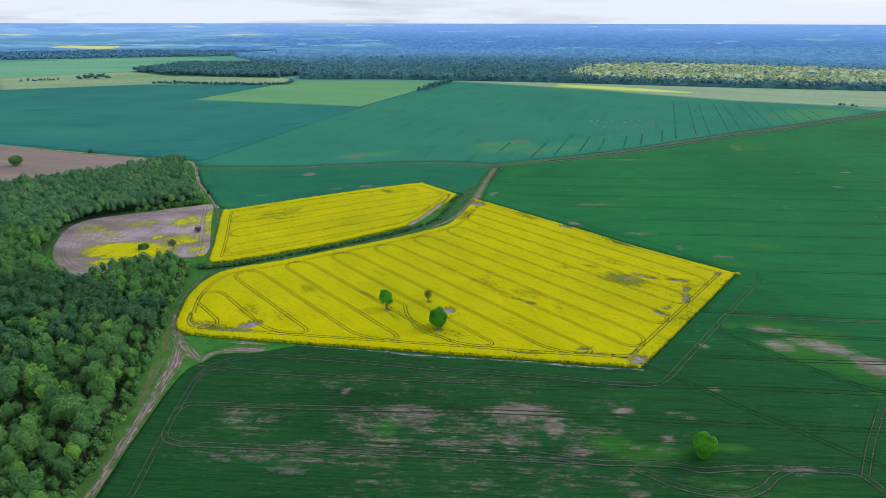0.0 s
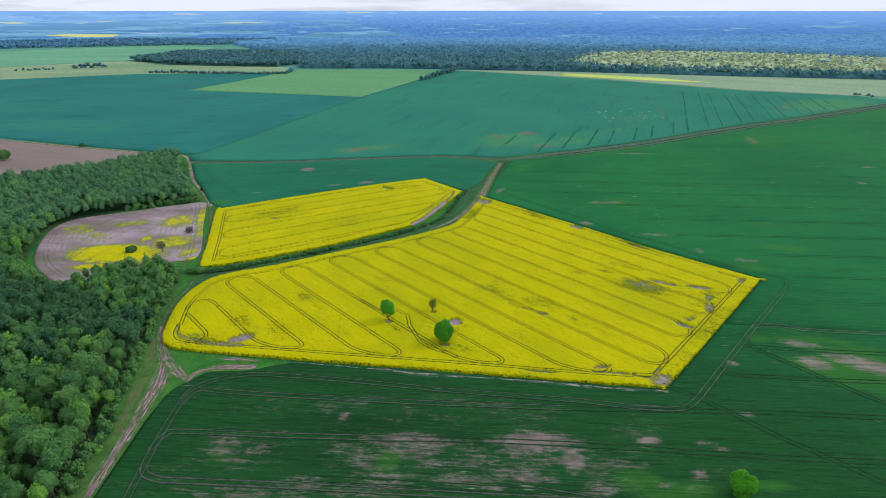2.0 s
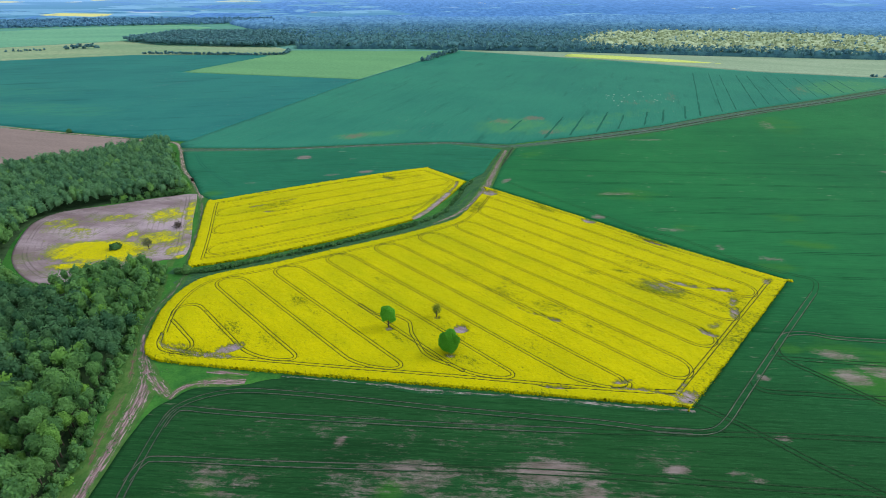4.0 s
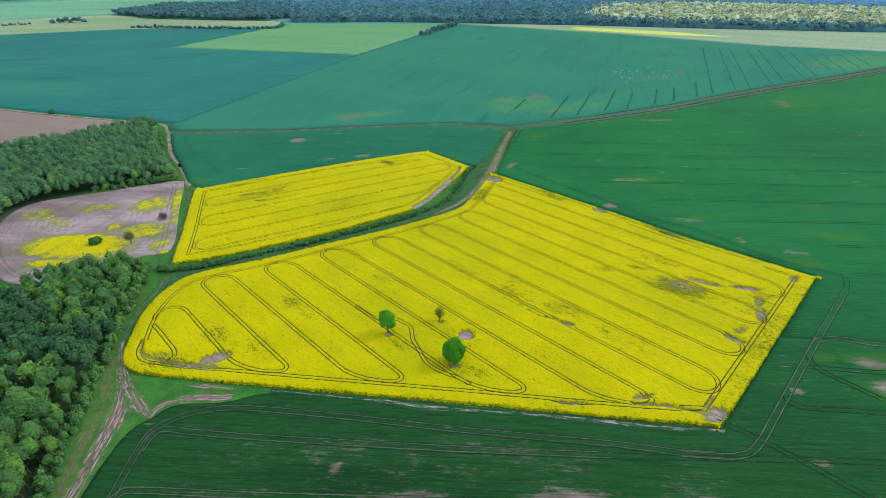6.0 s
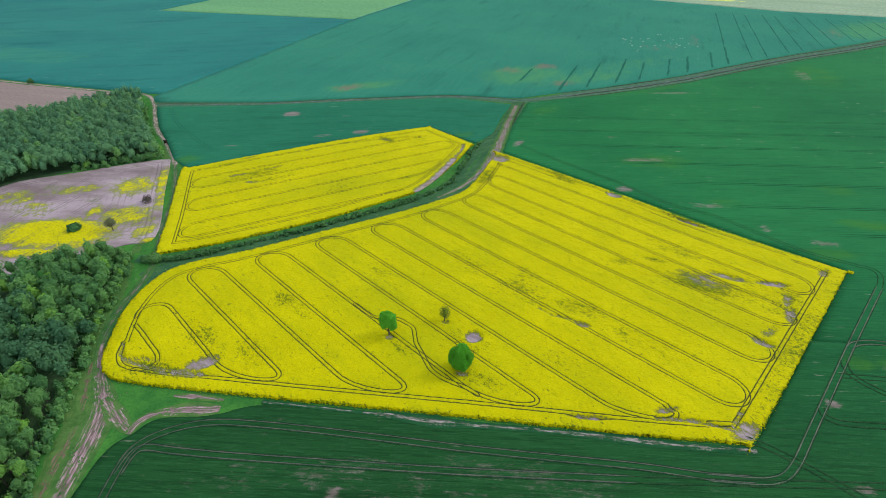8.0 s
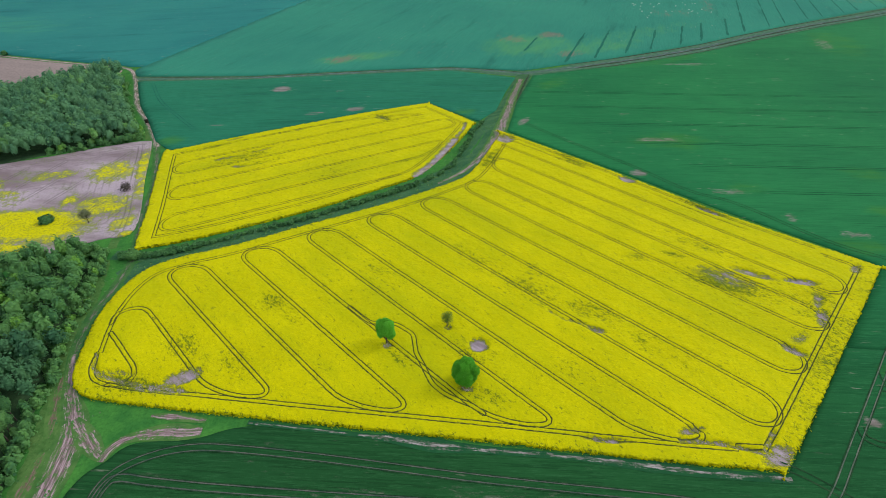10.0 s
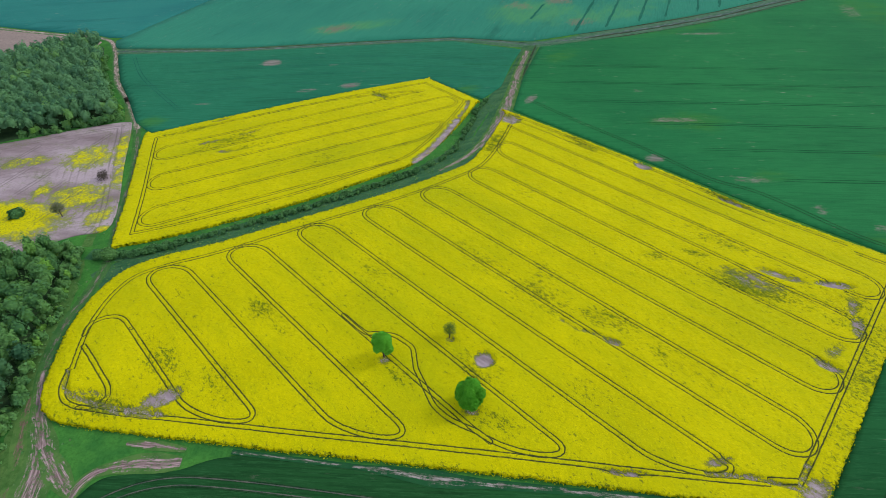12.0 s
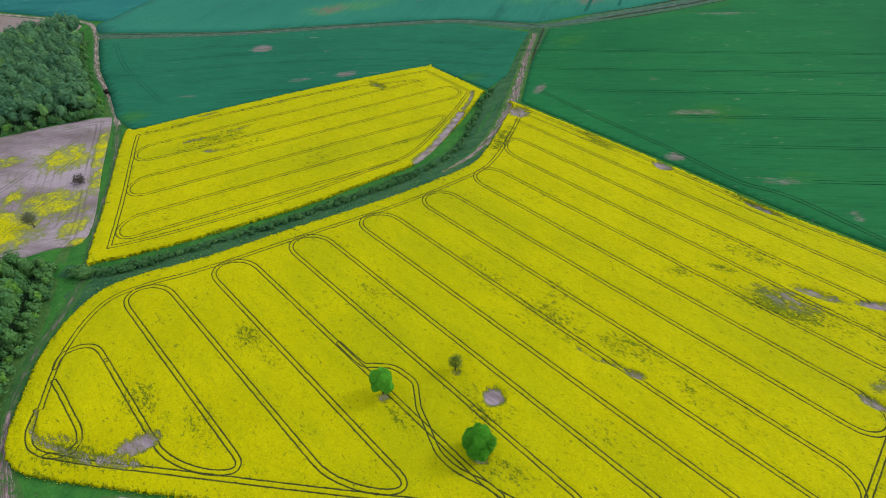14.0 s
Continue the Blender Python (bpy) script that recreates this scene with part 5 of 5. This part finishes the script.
# shrubs along the ditch
HEDGE = [(-134, 256), (-120, 257.5), (-104, 264.5), (-68, 282), (-45, 295.5), (-27, 306), (-13, 317), (-1, 330), (6, 349), (12, 369), (20, 388)]
bushes = [tree("shrub", 2.6 + 0.3 * k, 1.7 + 0.2 * k, 1.5 + 0.15 * k, 220, 0.65, 80 + k, LEAF_BUSH, "low green shrub in the ditch hedge", "shrub", low=-0.9, limbs=2, trunk_r=0.08) for k in range(3)]
hedge_line = curve(HEDGE, 26)
for k, (px, py) in enumerate(hedge_line):
    sparse = px > -20
    if sparse and RNG.random() < 0.35:
        continue
    m = pose(px + RNG.uniform(-1.2, 1.2), py + RNG.uniform(-1.2, 1.2), 0, 0, 0, RNG.uniform(0, 360)) @ Matrix.Scale(RNG.uniform(0.45, 0.85) if sparse else RNG.uniform(0.6, 1.0), 4)
    if k < 3:
        bushes[k].matrix_basis = m
        tagged(bushes[k], group="shrubs of the ditch hedge")
    else:
        copy_thing(bushes[k % 3], m)

# low growth at the wood's edge
edge = np.concatenate([curve(WOOD[:11], 14), curve(WOOD[18:24], 16)])
edge = np.repeat(edge, 2, axis=0) + RNG.uniform(-2.4, 2.2, (2 * len(edge), 2))
wood_stuff("undergrowth", edge[:, 0], edge[:, 1], RNG.uniform(2.0, 5.2, len(edge)), 1.8, 2.4, 90, 0.6, LEAF, "low green shrubs and brambles at the wood's edge", 5, 200, "undergrowth")

# far hedges and clumps
def far_row(points, gap, height, label):
    line = curve(points, 10)
    d = np.concatenate([[0], np.cumsum(np.hypot(*np.diff(line, axis=0).T))])
    s = np.arange(0, d[-1], gap)
    x, y = np.interp(s, d, line[:, 0]) + RNG.uniform(-3, 3, len(s)), np.interp(s, d, line[:, 1]) + RNG.uniform(-3, 3, len(s))
    wood_stuff("tree_row", x, y, RNG.uniform(0.6, 1.1, len(s)) * height, height * 0.42, height * 0.5, 40, height * 0.3, LEAF_HAZE, label, 4, 90, "tree row")


far_row([(-35, 1048), (0, 1130), (37, 1213)], 7, 11, "row of dark green trees between fields")
far_row([(-623, 1190), (-459, 1168), (-336, 1168), (-332, 1240)], 3.2, 7, "low dark hedge beyond the fields")
far_row([(-850, 1285), (-790, 1312)], 4, 11, "small dark clump of trees in pasture")
far_row([(-950, 1230), (-880, 1262)], 6, 6, "low dark hedge in pasture")
far_row([(660, 842), (690, 838)], 8, 6, "few dark bushes at a field corner")

# far forests
FOREST = np.array([(-325, 1278), (-96, 1278), (38, 1252), (293, 1205), (522, 1139), (735, 1088), (902, 1050), (1300, 940), (2000, 1500), (2300, 2450), (700, 2480), (0, 2480), (-700, 2440), (-800, 2170), (-376, 1500)])
FOREST_W = np.array([(-832, 1486), (-678, 1373), (-491, 1330), (-376, 1318), (-340, 1420), (-400, 1700), (-786, 1720)])
# outline of the sunlit patch, which is coloured rather than lit
SUN_PATCH = np.array([(330, 1210), (522, 1146), (735, 1095), (902, 1057), (1250, 960), (1400, 1200), (1150, 1500), (700, 1700), (420, 1600), (300, 1350)])
canopy = Field(FOREST, 11)
fm = Nodes("forest_canopy", 0.95, 0.0)
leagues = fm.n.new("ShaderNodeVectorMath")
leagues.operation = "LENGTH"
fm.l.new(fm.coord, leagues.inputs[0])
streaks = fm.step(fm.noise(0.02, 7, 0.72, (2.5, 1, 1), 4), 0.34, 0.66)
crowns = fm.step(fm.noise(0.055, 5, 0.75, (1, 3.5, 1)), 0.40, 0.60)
# haze painted into the canopy: bluer and paler the farther it lies
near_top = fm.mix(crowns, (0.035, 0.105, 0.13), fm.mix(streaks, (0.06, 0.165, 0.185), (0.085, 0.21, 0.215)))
hazed_top = fm.mix(crowns, (0.085, 0.22, 0.41), fm.mix(streaks, (0.125, 0.295, 0.50), (0.165, 0.36, 0.59)))
top = fm.mix(fm.step(leagues.outputs["Value"], 1500.0, 2480.0), near_top, hazed_top)
# the sunlit patch painted on the canopy as a paler colour
sunlit = fm.math("ADD", fm.attr("sunlit"), fm.math("MULTIPLY", fm.math("SUBTRACT", fm.noise(0.02, 5, 0.7, (2, 1, 1)), 0.5), 0.9))
top = fm.mix(fm.step(sunlit, 0.35, 0.75), top, fm.mix(crowns, (0.28, 0.375, 0.235), (0.45, 0.54, 0.32)))
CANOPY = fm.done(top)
in_sun_patch, _, _ = nearest(SUN_PATCH, canopy.x, canopy.y, True)
in_sun_patch = np.where(inside(SUN_PATCH, canopy.x, canopy.y), np.clip(in_sun_patch / 60, 0, 1), 0)
rough_top = 10.5 + RNG.normal(0, 2.4, len(canopy.x))
rough_top[canopy.rim] = 6.0
tagged(canopy.build("forest_canopy", rough_top, CANOPY, [("sunlit", in_sun_patch)]), "close dark green canopy of a wide forest, hazed blue far back", "forest", kind="stuff")
fx, fy = scatter(FOREST, 8.0)
thin_out = RNG.random(len(fx)) < np.clip(2.0 - np.hypot(fx, fy) / 1180, 0.13, 1)
fx, fy = fx[thin_out], fy[thin_out]
edge_in, _, _ = nearest(SUN_PATCH, fx, fy, True)
pale_one = inside(SUN_PATCH, fx, fy) & (RNG.random(len(fx)) < np.clip(edge_in / 110 + 0.1, 0, 0.93))
# belts farther back take the hazier leaf colour
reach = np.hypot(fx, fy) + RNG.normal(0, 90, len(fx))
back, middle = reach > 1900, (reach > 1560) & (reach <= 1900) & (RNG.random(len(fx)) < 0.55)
for name, pick, mat, rx, size, label, seed in (("forest", ~pale_one & (reach <= 1560), LEAF_HAZE, 4.6, 4.8, "wide dark blue-green forest in the distance", 120), ("backdrop_forest", ~pale_one & middle, LEAF_HAZE_FAR, 5.0, 5.4, "blue-green forest reaching far back", 125), ("birch_stand", pale_one & ~back, LEAF_SUNLIT, 4.2, 4.4, "pale yellow-green sunlit stand in the forest", 140)):
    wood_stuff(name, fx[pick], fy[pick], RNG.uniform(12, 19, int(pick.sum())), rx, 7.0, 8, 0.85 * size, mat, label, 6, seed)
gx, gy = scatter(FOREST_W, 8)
wood_stuff("forest", gx, gy, RNG.uniform(11, 17, len(gx)), 4.6, 6.0, 12, 5.0, LEAF_HAZE, "dark green wood beyond the pasture", 6, 160)


FOREST_L = np.array([(-1750, 1850), (-1250, 2050), (-700, 2200), (-500, 2300), (-600, 2470), (-1300, 2350), (-1900, 2050)])
hx, hy = scatter(FOREST_L, 17)
wood_stuff("backdrop_forest", hx, hy, RNG.uniform(10, 15, len(hx)), 8.0, 6.0, 9, 7.0, LEAF_HAZE_FAR, "hazy blue wood far in the distance", 6, 170)

# loose flower heads along the crop edges and tussocks on the verges
def tufts(name, x, y, z, size, material, label, category):
    n = len(x)
    a, s = RNG.uniform(0, 6.28, n), size * RNG.uniform(0.5, 1.3, n)
    vs = []
    for k in range(2):
        c, w = np.cos(a + 1.57 * k), np.sin(a + 1.57 * k)
        for u, h in ((-0.4, 0.0), (0.4, 0.0), (0.5, 0.8), (-0.45, 1.0)):
            vs.append(np.stack([x + u * s * c + 0.8 * h * s * w, y + u * s * w - 0.8 * h * s * c, z + h * s * 0.45], 1))
    v = np.stack(vs, 1).reshape(-1, 3)
    return tagged(new(name, mesh_from(name, v, np.arange(8 * n).reshape(-1, 4), material)), label, category, kind="stuff")


def along(line, n, spread, closed=False):
    p = np.concatenate([line, line[:1]]) if closed else line
    d = np.concatenate([[0], np.cumsum(np.hypot(*np.diff(p, axis=0).T))])
    s = RNG.uniform(0, d[-1], n)
    return np.interp(s, d, p[:, 0]) + RNG.normal(0, spread, n), np.interp(s, d, p[:, 1]) + RNG.normal(0, spread, n)


for outline, n in ((RAPE_BIG, 4200), (RAPE_SMALL, 2400)):
    x, y = along(outline, n, 0.3, True)
    tufts("rape_plants", x, y, np.where(inside(outline, x, y), 1.0, 0.25), 0.2, FLOWER, "loose yellow rape plants at the field's edge", "plants")
for line, n, w, mat in ((curve(TRACK_W, 6), 700, 4.0, TUSSOCK), (curve(DITCH_LINE, 6), 1500, 3.6, TUSSOCK), (curve(LANE[:9], 6), 500, 3.2, TUSSOCK), (curve(HEDGE, 6), 1200, 2.8, TUSSOCK)):
    x, y = along(line, n, w)
    ok = ~inside(RAPE_BIG, x, y) & ~inside(RAPE_SMALL, x, y) & ~inside(WHEAT_S, x, y)
    tufts("grass_tussocks", x[ok], y[ok], np.zeros(int(ok.sum())), 0.5, mat, "rough grass tussocks beside a track", "grass")

# pale bare flecks on the far wheat, added as low stone-like lumps
def fleck_mesh(seed):
    r = np.random.default_rng(seed)
    bm = bmesh.new()
    bmesh.ops.create_icosphere(bm, subdivisions=1, radius=1)
    for p in bm.verts:
        p.co *= r.uniform(0.75, 1.2)
        p.co.z = max(p.co.z * 0.5, -0.1)
    me = bpy.data.meshes.new("pale_fleck")
    bm.to_mesh(me)
    bm.free()
    me.materials.append(FLECK)
    return me


stones = [fleck_mesh(k) for k in range(4)]
for k in range(34):
    a, b = RNG.uniform(0, 1), RNG.uniform(0, 1)
    ob = new("pale_fleck", stones[k % 4])
    w = RNG.uniform(0.8, 2.2)
    ob.matrix_basis = pose(206 + 80 * a, 645 + 26 * a + 75 * b, 0.3, 0, 0, RNG.uniform(50, 80)) @ Matrix.Diagonal((1.8 * w, w * 0.6, 0.6, 1))
    tagged(ob, "small pale bare fleck on green wheat", "stones", "stone heaps on the wheat")

# a small dark hide beside the lane
hide = new("hide")
def box(x0, x1, y0, y1, z0, z1, name, material):
    v = np.array([(x, y, z) for x in (x0, x1) for y in (y0, y1) for z in (z0, z1)], float)
    q = np.array([(0, 1, 3, 2), (4, 6, 7, 5), (0, 4, 5, 1), (2, 3, 7, 6), (0, 2, 6, 4), (1, 5, 7, 3)])
    return part(name, mesh_from(name, v, q, material), hide)


box(-0.9, 0.9, -0.9, 0.9, 1.2, 2.9, "cabin", TIMBER)
box(-1.1, 1.1, -1.1, 1.1, 2.9, 3.02, "roof", TIMBER)
for px in (-0.8, 0.8):
    for py in (-0.8, 0.8):
        box(px - 0.07, px + 0.07, py - 0.07, py + 0.07, 0, 1.2, "leg", TIMBER)
hide.matrix_basis = pose(-182, 387.5, 0, 0, 0, 25)
tagged(hide, "small dark timber hide on legs by the wood", "hide")
